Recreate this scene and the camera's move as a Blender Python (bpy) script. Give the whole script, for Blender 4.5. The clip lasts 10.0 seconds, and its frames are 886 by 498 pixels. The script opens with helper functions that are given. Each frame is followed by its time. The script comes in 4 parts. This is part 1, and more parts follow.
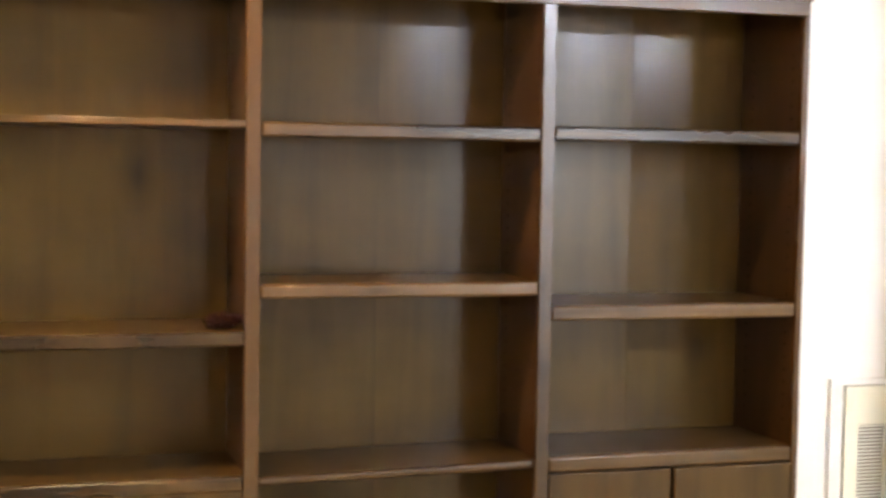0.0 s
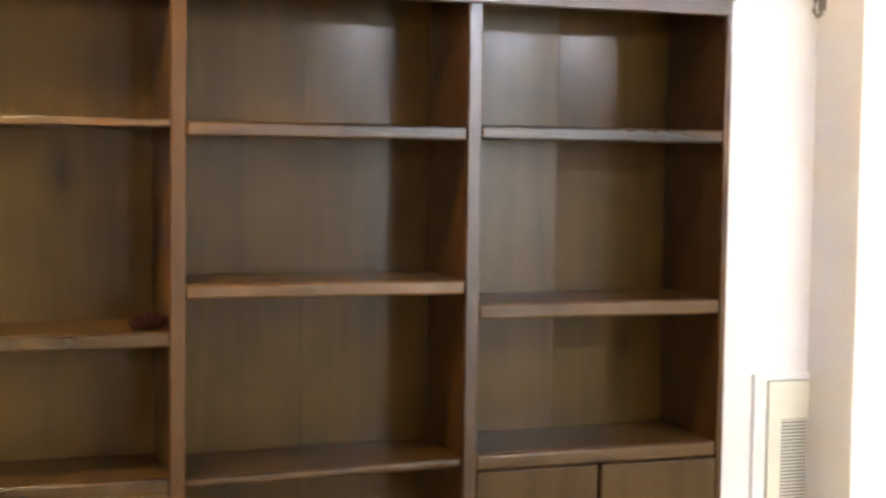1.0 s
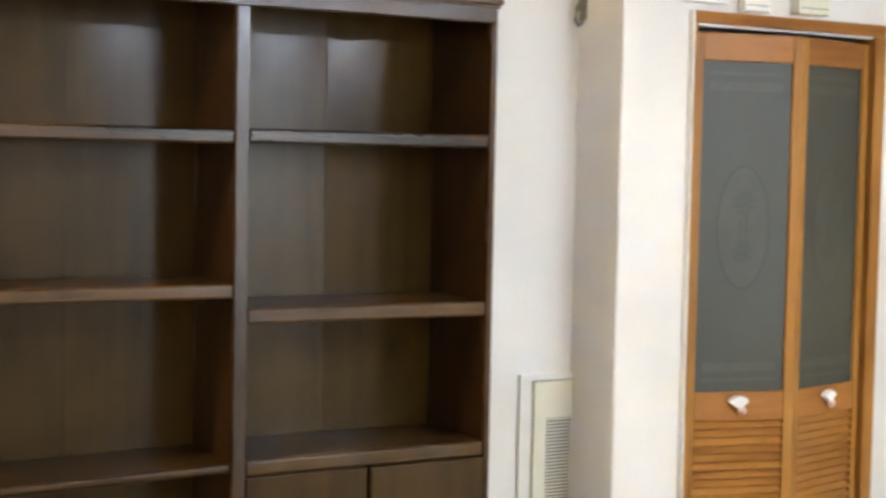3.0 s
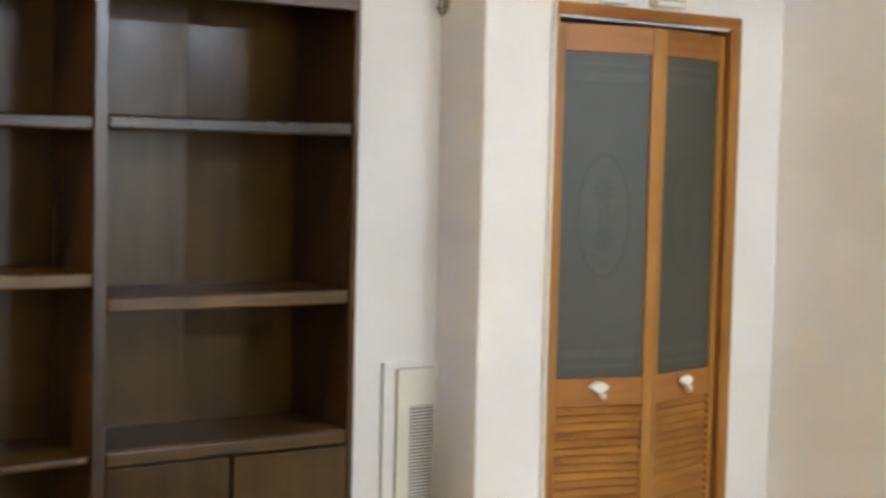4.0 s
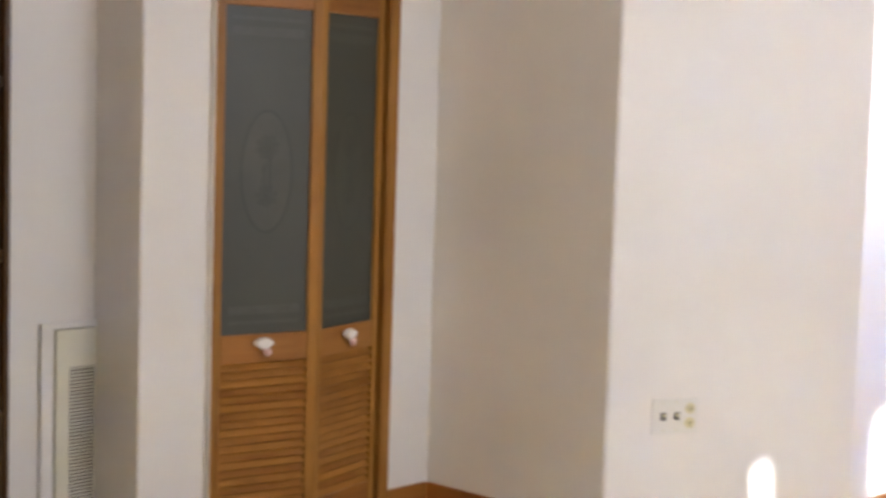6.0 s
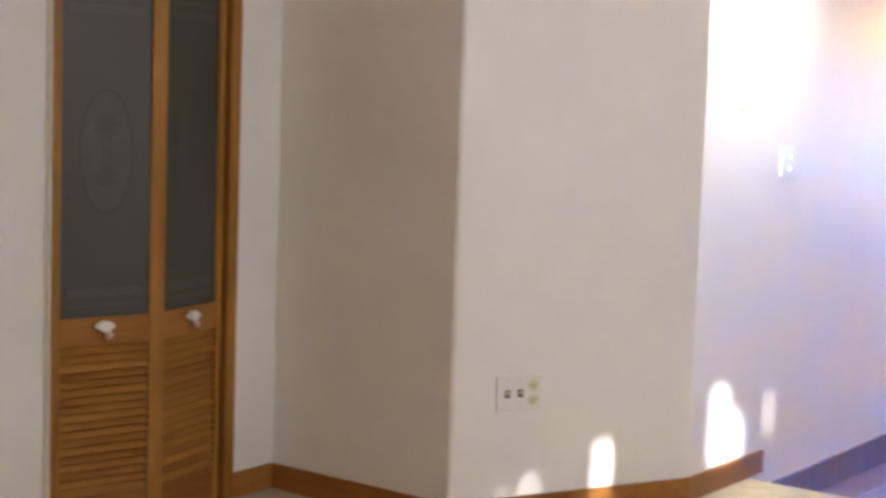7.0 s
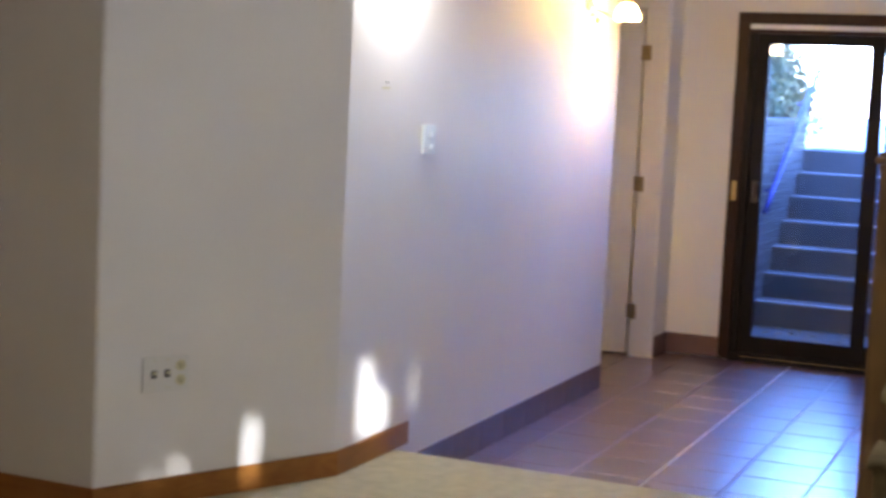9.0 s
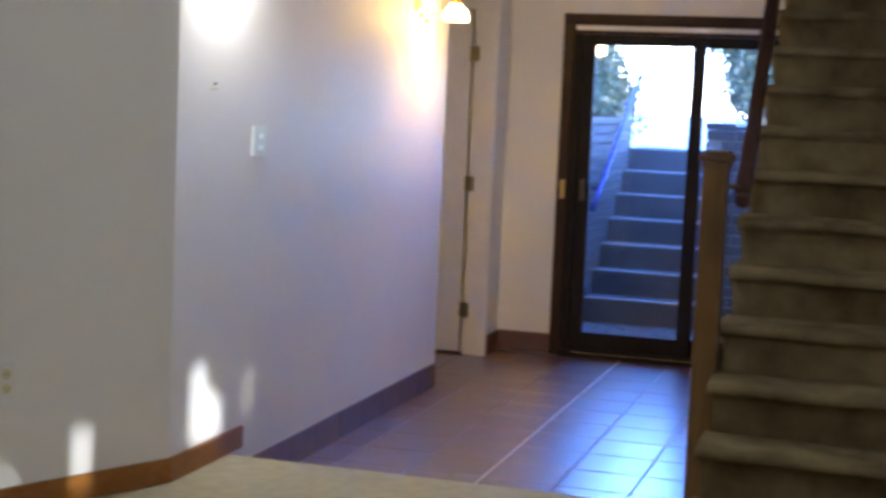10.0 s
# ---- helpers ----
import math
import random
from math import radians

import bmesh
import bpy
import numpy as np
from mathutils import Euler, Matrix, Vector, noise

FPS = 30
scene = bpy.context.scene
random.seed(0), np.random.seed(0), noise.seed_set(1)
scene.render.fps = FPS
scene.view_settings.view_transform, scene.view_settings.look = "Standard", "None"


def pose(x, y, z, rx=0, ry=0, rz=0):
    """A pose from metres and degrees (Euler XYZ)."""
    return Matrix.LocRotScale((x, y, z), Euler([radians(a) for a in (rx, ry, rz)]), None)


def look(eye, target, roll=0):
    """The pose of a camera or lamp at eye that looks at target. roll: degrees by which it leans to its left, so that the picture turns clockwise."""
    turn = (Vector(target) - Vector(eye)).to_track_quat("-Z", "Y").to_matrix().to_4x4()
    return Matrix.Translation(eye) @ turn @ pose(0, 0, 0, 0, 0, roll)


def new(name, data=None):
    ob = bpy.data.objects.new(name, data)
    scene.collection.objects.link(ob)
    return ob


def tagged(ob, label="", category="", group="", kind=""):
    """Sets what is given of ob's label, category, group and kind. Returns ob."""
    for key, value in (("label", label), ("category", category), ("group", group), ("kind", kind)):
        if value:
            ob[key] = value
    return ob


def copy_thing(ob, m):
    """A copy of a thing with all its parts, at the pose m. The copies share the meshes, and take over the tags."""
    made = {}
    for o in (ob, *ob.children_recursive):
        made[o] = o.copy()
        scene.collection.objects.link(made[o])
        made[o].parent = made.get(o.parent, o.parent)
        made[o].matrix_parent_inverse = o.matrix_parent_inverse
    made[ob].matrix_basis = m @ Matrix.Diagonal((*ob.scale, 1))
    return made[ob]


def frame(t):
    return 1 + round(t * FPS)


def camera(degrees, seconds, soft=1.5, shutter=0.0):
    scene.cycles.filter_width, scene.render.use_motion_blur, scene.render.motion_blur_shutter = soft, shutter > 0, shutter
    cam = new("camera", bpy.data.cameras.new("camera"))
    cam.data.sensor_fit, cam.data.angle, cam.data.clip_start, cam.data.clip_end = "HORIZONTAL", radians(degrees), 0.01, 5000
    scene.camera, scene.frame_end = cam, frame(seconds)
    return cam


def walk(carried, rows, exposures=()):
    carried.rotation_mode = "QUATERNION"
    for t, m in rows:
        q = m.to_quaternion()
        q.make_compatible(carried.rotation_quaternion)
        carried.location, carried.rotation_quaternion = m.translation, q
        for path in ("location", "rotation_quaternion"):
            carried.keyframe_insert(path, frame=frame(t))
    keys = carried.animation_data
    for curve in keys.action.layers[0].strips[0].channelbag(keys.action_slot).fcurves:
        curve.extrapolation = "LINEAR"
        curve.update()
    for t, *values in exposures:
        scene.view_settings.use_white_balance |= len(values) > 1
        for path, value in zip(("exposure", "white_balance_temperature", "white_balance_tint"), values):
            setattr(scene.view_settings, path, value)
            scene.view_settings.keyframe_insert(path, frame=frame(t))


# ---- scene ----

# ---------------------------------------------------------------- camera
EYE = (0.0, 0.0, 1.54)
cam = camera(33.1, 10.0, soft=3.2, shutter=0.6)
# seconds, yaw, pitch, roll in degrees: the camera turns on the spot
PATH = [
    (0.0, -17.33, -3.52, 0.92), (0.5, -19.18, -3.46, 0.83), (1.0, -20.14, -3.52, 0.78),
    (1.5, -22.03, -3.59, 1.02), (2.0, -24.46, -3.38, 1.00), (3.5, -31.48, -3.37, 1.22),
    (4.0, -34.27, -3.58, 1.36), (4.5, -37.18, -3.83, 1.50), (5.0, -40.43, -4.29, 1.89),
    (5.5, -43.69, -4.62, 1.88), (6.0, -47.21, -4.93, 1.76), (7.5, -56.34, -5.65, 2.23),
    (8.0, -60.08, -5.67, 2.54), (8.5, -63.97, -5.70, 2.70), (9.0, -66.81, -5.82, 2.74),
    (9.5, -70.04, -5.78, 2.48), (10.0, -73.26, -5.50, 2.48),
]


def aim(yaw, pitch):
    a, b = radians(yaw), radians(pitch)
    return (EYE[0] - math.sin(a) * math.cos(b), EYE[1] + math.cos(a) * math.cos(b), EYE[2] + math.sin(b))


EXPOSURES = [(0.0, 4.72, 6950, 13), (1.0, 4.60, 6850, 13), (2.0, 4.24, 6650, 11), (3.5, 3.76, 6450, 7), (4.5, 3.46, 6600, 8), (5.5, 3.20, 6850, 15), (6.2, 2.94, 7000, 16),
             (7.5, 2.20, 7250, 17), (8.0, 1.98, 7200, 16), (9.0, 1.60, 7000, 13), (10.0, 1.30, 6850, 9)]
walk(cam, [(t, look(EYE, aim(yaw, pitch), roll)) for t, yaw, pitch, roll in PATH], EXPOSURES)

# ---------------------------------------------------------------- world and lights
SUN_DIR = Vector((0.83, 0.553, -0.168)).normalized()
world = bpy.data.worlds.new("world")
scene.world = world
world.use_nodes = True
wn = world.node_tree.nodes
sky = wn.new("ShaderNodeTexSky")
sky.sky_type = "NISHITA"
sky.sun_disc = False
sky.dust_density, sky.ozone_density = 0.3, 5.8
sky.sun_elevation = math.asin(-SUN_DIR.z)
sky.sun_rotation = math.atan2(-SUN_DIR.x, -SUN_DIR.y)
# open shade lit by a clear winter sky: a little more violet than the model's blue
cast = wn.new("ShaderNodeMix")
cast.data_type, cast.blend_type = "RGBA", "MULTIPLY"
cast.inputs["Factor"].default_value = 1.0
cast.inputs["B"].default_value = (1.10, 0.85, 1.13, 1)
world.node_tree.links.new(sky.outputs["Color"], cast.inputs["A"])
world.node_tree.links.new(cast.outputs["Result"], wn["Background"].inputs["Color"])
wn["Background"].inputs["Strength"].default_value = 3.1


def lamp(name, kind, at, energy, colour, target=None, **more):
    data = bpy.data.lights.new(name, kind)
    data.energy, data.color = energy, colour
    for key, value in more.items():
        if key == "size":
            data.size = value
        elif key == "size_y":
            data.shape, data.size_y = "RECTANGLE", value
        elif key == "radius":
            data.shadow_soft_size = value
        elif key == "spot":
            data.spot_size, data.spot_blend = radians(value), 0.8
        elif key == "angle":
            data.angle = radians(value)
    ob = new(name, data)
    ob.matrix_world = look(at, target) if target else pose(*at)
    return ob


lamp("sun", "SUN", (-6, -6, 6), 5.0, (0.86, 0.93, 1.0), tuple(Vector((-6, -6, 6)) + SUN_DIR), angle=0.5)
# two lamps stand in for daylight of the wide patio window behind the camera
lamp("window_daylight_dim", "AREA", (2.85, -2.93, 1.525), 0.7, (0.90, 0.93, 1.0), (2.85, 0, 1.525), size=1.8, size_y=1.65)
lamp("window_daylight", "AREA", (4.50, -2.93, 1.525), 3.4, (0.88, 0.93, 1.0), (4.50, 0, 1.525), size=1.5, size_y=1.65)
lamp("wall_lamp_light", "POINT", (5.62, 2.590, 2.18), 13.0, (0.92, 0.95, 1.0), radius=0.03)
lamp("sconce_light", "POINT", (8.36, 2.50, 2.06), 6.5, (1.0, 0.58, 0.15), radius=0.05)
# two unseen warm lamps, added to fill the bookcase and west-facing walls
lamp("front_fill_light", "POINT", (-1.2, -1.5, 2.30), 3.8, (1.0, 0.67, 0.32), radius=0.10)
lamp("west_fill_light", "POINT", (-3.2, 3.15, 2.30), 6.0, (1.0, 0.64, 0.28), radius=0.10)
lamp("small_lamp_light", "POINT", (0.35, 3.40, 2.39), 1.1, (1.0, 0.72, 0.40), radius=0.06)
DOWNLIGHTS = ((2.41, 0.6), (2.84, 0.6), (3.34, 0.6), (4.04, 0.6))
for dx, dy in DOWNLIGHTS:
    lamp("downlight_beam", "POINT", (dx, dy, 2.41), 2.2 if dx < 2.5 else 3.6, (0.74, 0.83, 1.0), radius=0.045)


# ---------------------------------------------------------------- materials
def material(name, colour, rough=0.5, metal=0.0, vary=0.12, scale=6.0, bump=0.1, bump_scale=60.0, stretch=(1, 1, 1), dark=None, spec=0.5, coat=0.0, per_object=0.0):
    m = bpy.data.materials.new(name)
    m.use_nodes = True
    n, l = m.node_tree.nodes, m.node_tree.links
    b = n["Principled BSDF"]
    b.inputs["Roughness"].default_value = rough
    b.inputs["Metallic"].default_value = metal
    b.inputs["Specular IOR Level"].default_value = spec
    b.inputs["Coat Weight"].default_value = coat
    b.inputs["Coat Roughness"].default_value = 0.25
    co = n.new("ShaderNodeTexCoord")
    mp = n.new("ShaderNodeMapping")
    mp.inputs["Scale"].default_value = stretch
    l.new(co.outputs["Object"], mp.inputs["Vector"])
    big = n.new("ShaderNodeTexNoise")
    big.inputs["Scale"].default_value, big.inputs["Detail"].default_value = scale, 5
    l.new(mp.outputs["Vector"], big.inputs["Vector"])
    fine = n.new("ShaderNodeTexNoise")
    fine.inputs["Scale"].default_value, fine.inputs["Detail"].default_value = bump_scale, 4
    l.new(mp.outputs["Vector"], fine.inputs["Vector"])
    ramp = n.new("ShaderNodeValToRGB")
    low = dark or tuple(c * (1 - vary) for c in colour)
    high = tuple(min(1, c * (1 + vary)) for c in colour)
    ramp.color_ramp.elements[0].color, ramp.color_ramp.elements[0].position = (*low, 1), 0.3
    ramp.color_ramp.elements[1].color, ramp.color_ramp.elements[1].position = (*high, 1), 0.7
    mixf = n.new("ShaderNodeMath")
    mixf.operation = "MULTIPLY_ADD"
    mixf.inputs[1].default_value, mixf.inputs[2].default_value = 0.3, -0.15
    l.new(fine.outputs["Fac"], mixf.inputs[0])
    add = n.new("ShaderNodeMath")
    l.new(big.outputs["Fac"], add.inputs[0])
    l.new(mixf.outputs[0], add.inputs[1])
    last = add
    if per_object:
        info = n.new("ShaderNodeObjectInfo")
        rnd = n.new("ShaderNodeMath")
        rnd.operation = "MULTIPLY_ADD"
        rnd.inputs[1].default_value, rnd.inputs[2].default_value = per_object, -per_object / 2
        l.new(info.outputs["Random"], rnd.inputs[0])
        last = n.new("ShaderNodeMath")
        l.new(add.outputs[0], last.inputs[0])
        l.new(rnd.outputs[0], last.inputs[1])
    l.new(last.outputs[0], ramp.inputs["Fac"])
    l.new(ramp.outputs["Color"], b.inputs["Base Color"])
    bp = n.new("ShaderNodeBump")
    bp.inputs["Strength"].default_value, bp.inputs["Distance"].default_value = bump, 0.004
    l.new(fine.outputs["Fac"], bp.inputs["Height"])
    l.new(bp.outputs["Normal"], b.inputs["Normal"])
    return m


def wood(name, light, dark, rough, axis="z", grain=9.0, coat=0.0, knots=True, per_object=0.25, spec=0.5, relief=0.12, brushed=0.0):
    """Plain-sawn wood: stretched noise along one axis, blotches and a few knots."""
    m = bpy.data.materials.new(name)
    m.use_nodes = True
    n, l = m.node_tree.nodes, m.node_tree.links
    b = n["Principled BSDF"]
    b.inputs["Roughness"].default_value = rough
    b.inputs["Specular IOR Level"].default_value = spec
    b.inputs["Coat Weight"].default_value, b.inputs["Coat Roughness"].default_value = coat, 0.3
    co = n.new("ShaderNodeTexCoord")
    info = n.new("ShaderNodeObjectInfo")
    shift = n.new("ShaderNodeVectorMath")
    shift.operation = "MULTIPLY_ADD"
    shift.inputs[1].default_value = (7.3, 3.1, 5.7)
    l.new(info.outputs["Random"], shift.inputs[0])
    l.new(co.outputs["Object"], shift.inputs[2])
    mp = n.new("ShaderNodeMapping")
    mp.inputs["Scale"].default_value = {"x": (0.07, 1, 1), "y": (1, 0.07, 1), "z": (1, 1, 0.07)}[axis]
    l.new(shift.outputs[0], mp.inputs["Vector"])
    g = n.new("ShaderNodeTexNoise")
    g.inputs["Scale"].default_value, g.inputs["Detail"].default_value, g.inputs["Distortion"].default_value = grain * 3, 6, 0.8
    l.new(mp.outputs["Vector"], g.inputs["Vector"])
    blotch = n.new("ShaderNodeTexNoise")
    blotch.inputs["Scale"].default_value, blotch.inputs["Detail"].default_value = 4.5, 3
    l.new(shift.outputs[0], blotch.inputs["Vector"])
    mix = n.new("ShaderNodeMath")
    mix.operation = "MULTIPLY_ADD"
    mix.inputs[1].default_value = 0.55
    half = n.new("ShaderNodeMath")
    half.operation = "MULTIPLY"
    half.inputs[1].default_value = 0.45
    l.new(blotch.outputs["Fac"], half.inputs[0])
    l.new(g.outputs["Fac"], mix.inputs[0])
    l.new(half.outputs[0], mix.inputs[2])
    rnd = n.new("ShaderNodeMath")
    rnd.operation = "MULTIPLY_ADD"
    rnd.inputs[1].default_value, rnd.inputs[2].default_value = per_object, -per_object / 2
    l.new(info.outputs["Random"], rnd.inputs[0])
    tot = n.new("ShaderNodeMath")
    l.new(mix.outputs[0], tot.inputs[0])
    l.new(rnd.outputs[0], tot.inputs[1])
    ramp = n.new("ShaderNodeValToRGB")
    ramp.color_ramp.elements[0].color, ramp.color_ramp.elements[0].position = (*dark, 1), 0.34
    ramp.color_ramp.elements[1].color, ramp.color_ramp.elements[1].position = (*light, 1), 0.64
    l.new(tot.outputs[0], ramp.inputs["Fac"])
    out = ramp.outputs["Color"]
    if brushed:
        # fine upright grain draws highlights out along the board
        tan = n.new("ShaderNodeTangent")
        tan.direction_type, tan.axis = "RADIAL", "Z"
        l.new(tan.outputs["Tangent"], b.inputs["Tangent"])
        b.inputs["Anisotropic"].default_value = brushed
        b.inputs["Anisotropic Rotation"].default_value = 0.25
    if knots:
        vor = n.new("ShaderNodeTexVoronoi")
        vor.inputs["Scale"].default_value = 2.6
        km = n.new("ShaderNodeMapping")
        km.inputs["Scale"].default_value = {"x": (0.5, 1, 1), "y": (1, 0.5, 1), "z": (1, 1, 0.5)}[axis]
        l.new(shift.outputs[0], km.inputs["Vector"])
        l.new(km.outputs["Vector"], vor.inputs["Vector"])
        kr = n.new("ShaderNodeMapRange")
        kr.inputs["From Min"].default_value, kr.inputs["From Max"].default_value = 0.02, 0.17
        kr.inputs["To Min"].default_value, kr.inputs["To Max"].default_value = 0.72, 0.0
        l.new(vor.outputs["Distance"], kr.inputs["Value"])
        kx = n.new("ShaderNodeMix")
        kx.data_type = "RGBA"
        l.new(kr.outputs["Result"], kx.inputs["Factor"])
        l.new(out, kx.inputs["A"])
        kx.inputs["B"].default_value = (*[c * 0.4 for c in dark], 1)
        out = kx.outputs["Result"]
    l.new(out, b.inputs["Base Color"])
    rr = n.new("ShaderNodeMapRange")
    rr.inputs["To Min"].default_value, rr.inputs["To Max"].default_value = rough - 0.06, rough + 0.08
    l.new(blotch.outputs["Fac"], rr.inputs["Value"])
    l.new(rr.outputs["Result"], b.inputs["Roughness"])
    bp = n.new("ShaderNodeBump")
    bp.inputs["Strength"].default_value, bp.inputs["Distance"].default_value = relief, 0.002
    l.new(g.outputs["Fac"], bp.inputs["Height"])
    l.new(bp.outputs["Normal"], b.inputs["Normal"])
    return m


def glowing(name, colour, strength):
    m = bpy.data.materials.new(name)
    m.use_nodes = True
    b = m.node_tree.nodes["Principled BSDF"]
    b.inputs["Base Color"].default_value = (*colour, 1)
    b.inputs["Emission Color"].default_value = (*colour, 1)
    b.inputs["Emission Strength"].default_value = strength
    return m


def clear_glass(name, tint=(0.93, 0.96, 1.0)):
    m = bpy.data.materials.new(name)
    m.use_nodes = True
    n, l = m.node_tree.nodes, m.node_tree.links
    n.remove(n["Principled BSDF"])
    tr, gl, mx, fr = n.new("ShaderNodeBsdfTransparent"), n.new("ShaderNodeBsdfGlossy"), n.new("ShaderNodeMixShader"), n.new("ShaderNodeFresnel")
    tr.inputs["Color"].default_value = (*tint, 1)
    gl.inputs["Roughness"].default_value = 0.02
    fr.inputs["IOR"].default_value = 1.45
    l.new(fr.outputs[0], mx.inputs[0])
    l.new(tr.outputs[0], mx.inputs[1])
    l.new(gl.outputs[0], mx.inputs[2])
    l.new(mx.outputs[0], n["Material Output"].inputs["Surface"])
    return m


WALL = material("wall_paint", (0.80, 0.78, 0.755), 0.52, vary=0.025, scale=1.3, bump=0.12, bump_scale=160)
# for unseen walls only: dims and warms the light they bounce
TAN = material("bounce_tan_paint", (0.44, 0.32, 0.19), 0.6, vary=0.04, scale=1.3, bump=0.12, bump_scale=160)
CEIL = material("ceiling_paint", (0.80, 0.79, 0.76), 0.8, vary=0.02, bump=0.3, bump_scale=90)
TRIMW = material("white_trim_paint", (0.78, 0.77, 0.75), 0.35, vary=0.03, bump=0.05)
CREAM = material("cream_enamel", (0.74, 0.72, 0.60), 0.4, vary=0.04, bump=0.05)
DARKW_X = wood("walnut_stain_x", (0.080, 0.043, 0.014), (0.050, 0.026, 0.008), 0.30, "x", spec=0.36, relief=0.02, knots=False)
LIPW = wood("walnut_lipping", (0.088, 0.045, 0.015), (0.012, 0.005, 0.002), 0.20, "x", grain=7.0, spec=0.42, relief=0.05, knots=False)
DARKW_Z = wood("walnut_stain_z", (0.064, 0.030, 0.009), (0.027, 0.012, 0.004), 0.22, "z", grain=6.0, spec=0.40, relief=0.03, brushed=0.6, knots=False)
DOORW = wood("walnut_door_front", (0.066, 0.037, 0.010), (0.030, 0.016, 0.0045), 0.42, "z", grain=4.0, spec=0.2, relief=0.03)
SIDEW = wood("walnut_side_ply", (0.066, 0.030, 0.011), (0.036, 0.016, 0.006), 0.32, "z", grain=6.0, spec=0.3, relief=0.03, knots=False)
PANEL = wood("walnut_ply", (0.076, 0.044, 0.0120), (0.036, 0.021, 0.0062), 0.18, "z", grain=3.0, spec=0.21, brushed=0.7, relief=0.04)
OAK_Z = wood("honey_oak_z", (0.42, 0.200, 0.045), (0.28, 0.118, 0.024), 0.36, "z", knots=False, spec=0.25, coat=0.0, per_object=0.15)
OAK_X = wood("honey_oak_x", (0.36, 0.150, 0.035), (0.23, 0.085, 0.019), 0.36, "x", knots=False, spec=0.25, coat=0.0, per_object=0.2)
OAK_L = wood("honey_oak_slats", (0.44, 0.195, 0.042), (0.27, 0.105, 0.022), 0.36, "x", knots=False, spec=0.25, coat=0.0, per_object=0.2)
OAK_Y = wood("honey_oak_y", (0.38, 0.150, 0.034), (0.26, 0.090, 0.019), 0.38, "y", knots=False, spec=0.25, coat=0.0, per_object=0.15)
NEWELW = wood("newel_oak", (0.195, 0.098, 0.026), (0.100, 0.046, 0.012), 0.4, "z", coat=0.2)
RAILW = wood("dark_rail_wood", (0.070, 0.029, 0.022), (0.035, 0.015, 0.011), 0.38, "x", coat=0.3)
FRAME = wood("brown_frame", (0.046, 0.019, 0.010), (0.024, 0.010, 0.006), 0.5, "z", knots=False, spec=0.25)
CARPET = material("cream_carpet", (0.50, 0.45, 0.31), 0.95, vary=0.10, scale=14, bump=0.9, bump_scale=330, spec=0.1)
# paler copy of the stair carpet, with light on treads and nosings painted in
STAIRL = material("lit_stair_carpet", (0.205, 0.162, 0.090), 0.95, vary=0.28, scale=5, dark=(0.105, 0.080, 0.042), bump=0.9, bump_scale=300, spec=0.1)
STAIRC = material("taupe_stair_carpet", (0.195, 0.150, 0.080), 0.95, vary=0.3, scale=4.2, dark=(0.082, 0.057, 0.027), bump=0.9, bump_scale=300, spec=0.1)
TILE = material("terracotta_tile", (0.135, 0.060, 0.046), 0.38, spec=1.0, coat=1.0, vary=0.16, scale=5, bump=0.02, bump_scale=35, per_object=0.35)
GROUT = material("grey_grout", (0.06, 0.042, 0.038), 0.8, vary=0.2, bump=0.3)
GROUTM = material("brown_grout", (0.17, 0.105, 0.092), 0.42, vary=0.25, scale=9, bump=0.3)
# grout with the glare of the glass door put into its colour
GROUTL = material("pale_glare_grout", (0.60, 0.52, 0.52), 0.35, vary=0.25, scale=9, bump=0.3)
TILEBASE = material("brown_tile_skirting", (0.13, 0.066, 0.052), 0.45, vary=0.15, scale=6, bump=0.08, per_object=0.2)
BRASS = material("brass", (0.62, 0.42, 0.15), 0.28, metal=1.0, vary=0.1, bump=0.05)
OLDBRASS = material("aged_brass", (0.36, 0.27, 0.13), 0.4, metal=1.0, vary=0.2, bump=0.05)
HOLE = material("drilled_hole", (0.010, 0.008, 0.006), 0.9, vary=0.05, bump=0.02, spec=0.1)
PLATE = material("aged_white_plastic", (0.75, 0.745, 0.72), 0.4, vary=0.03, bump=0.02)
SWITCHW = material("cool_white_plastic", (0.80, 0.87, 0.85), 0.35, vary=0.02, bump=0.02)
PLASTIC = material("white_plastic", (0.80, 0.80, 0.77), 0.35, vary=0.02, bump=0.02)
ALMOND = material("almond_plastic", (0.66, 0.62, 0.40), 0.4, vary=0.03, bump=0.02)
# near-black; also the sheet painted for shade behind the grille slats
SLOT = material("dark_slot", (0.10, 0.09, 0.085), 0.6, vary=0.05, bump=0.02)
# opaque pane: the unlit closet behind is put into its grey
FROSTED = material("dark_frosted_glass", (0.050, 0.053, 0.042), 0.45, vary=0.06, scale=2, bump=0.05, bump_scale=200)
ETCH = material("etched_glass", (0.064, 0.068, 0.056), 0.5, vary=0.10, scale=60, bump=0.2, bump_scale=240)
FIELD = material("etched_field_glass", (0.058, 0.061, 0.049), 0.5, vary=0.10, scale=9, bump=0.1, bump_scale=240)
ETCHD = material("clear_cut_glass", (0.034, 0.037, 0.030), 0.3, vary=0.10, scale=60, bump=0.1, bump_scale=240)
PORCELAIN = material("white_porcelain", (0.82, 0.80, 0.78), 0.22, vary=0.04, bump=0.05)
PINK = material("pink_porcelain", (0.72, 0.50, 0.48), 0.25, vary=0.08, bump=0.05)
CONE = material("pine_cone_scale", (0.022, 0.006, 0.005), 0.8, vary=0.3, scale=40, bump=0.3, spec=0.1)
CONCRETE = material("poured_concrete", (0.085, 0.081, 0.078), 0.85, vary=0.18, scale=3, bump=0.5, bump_scale=50)
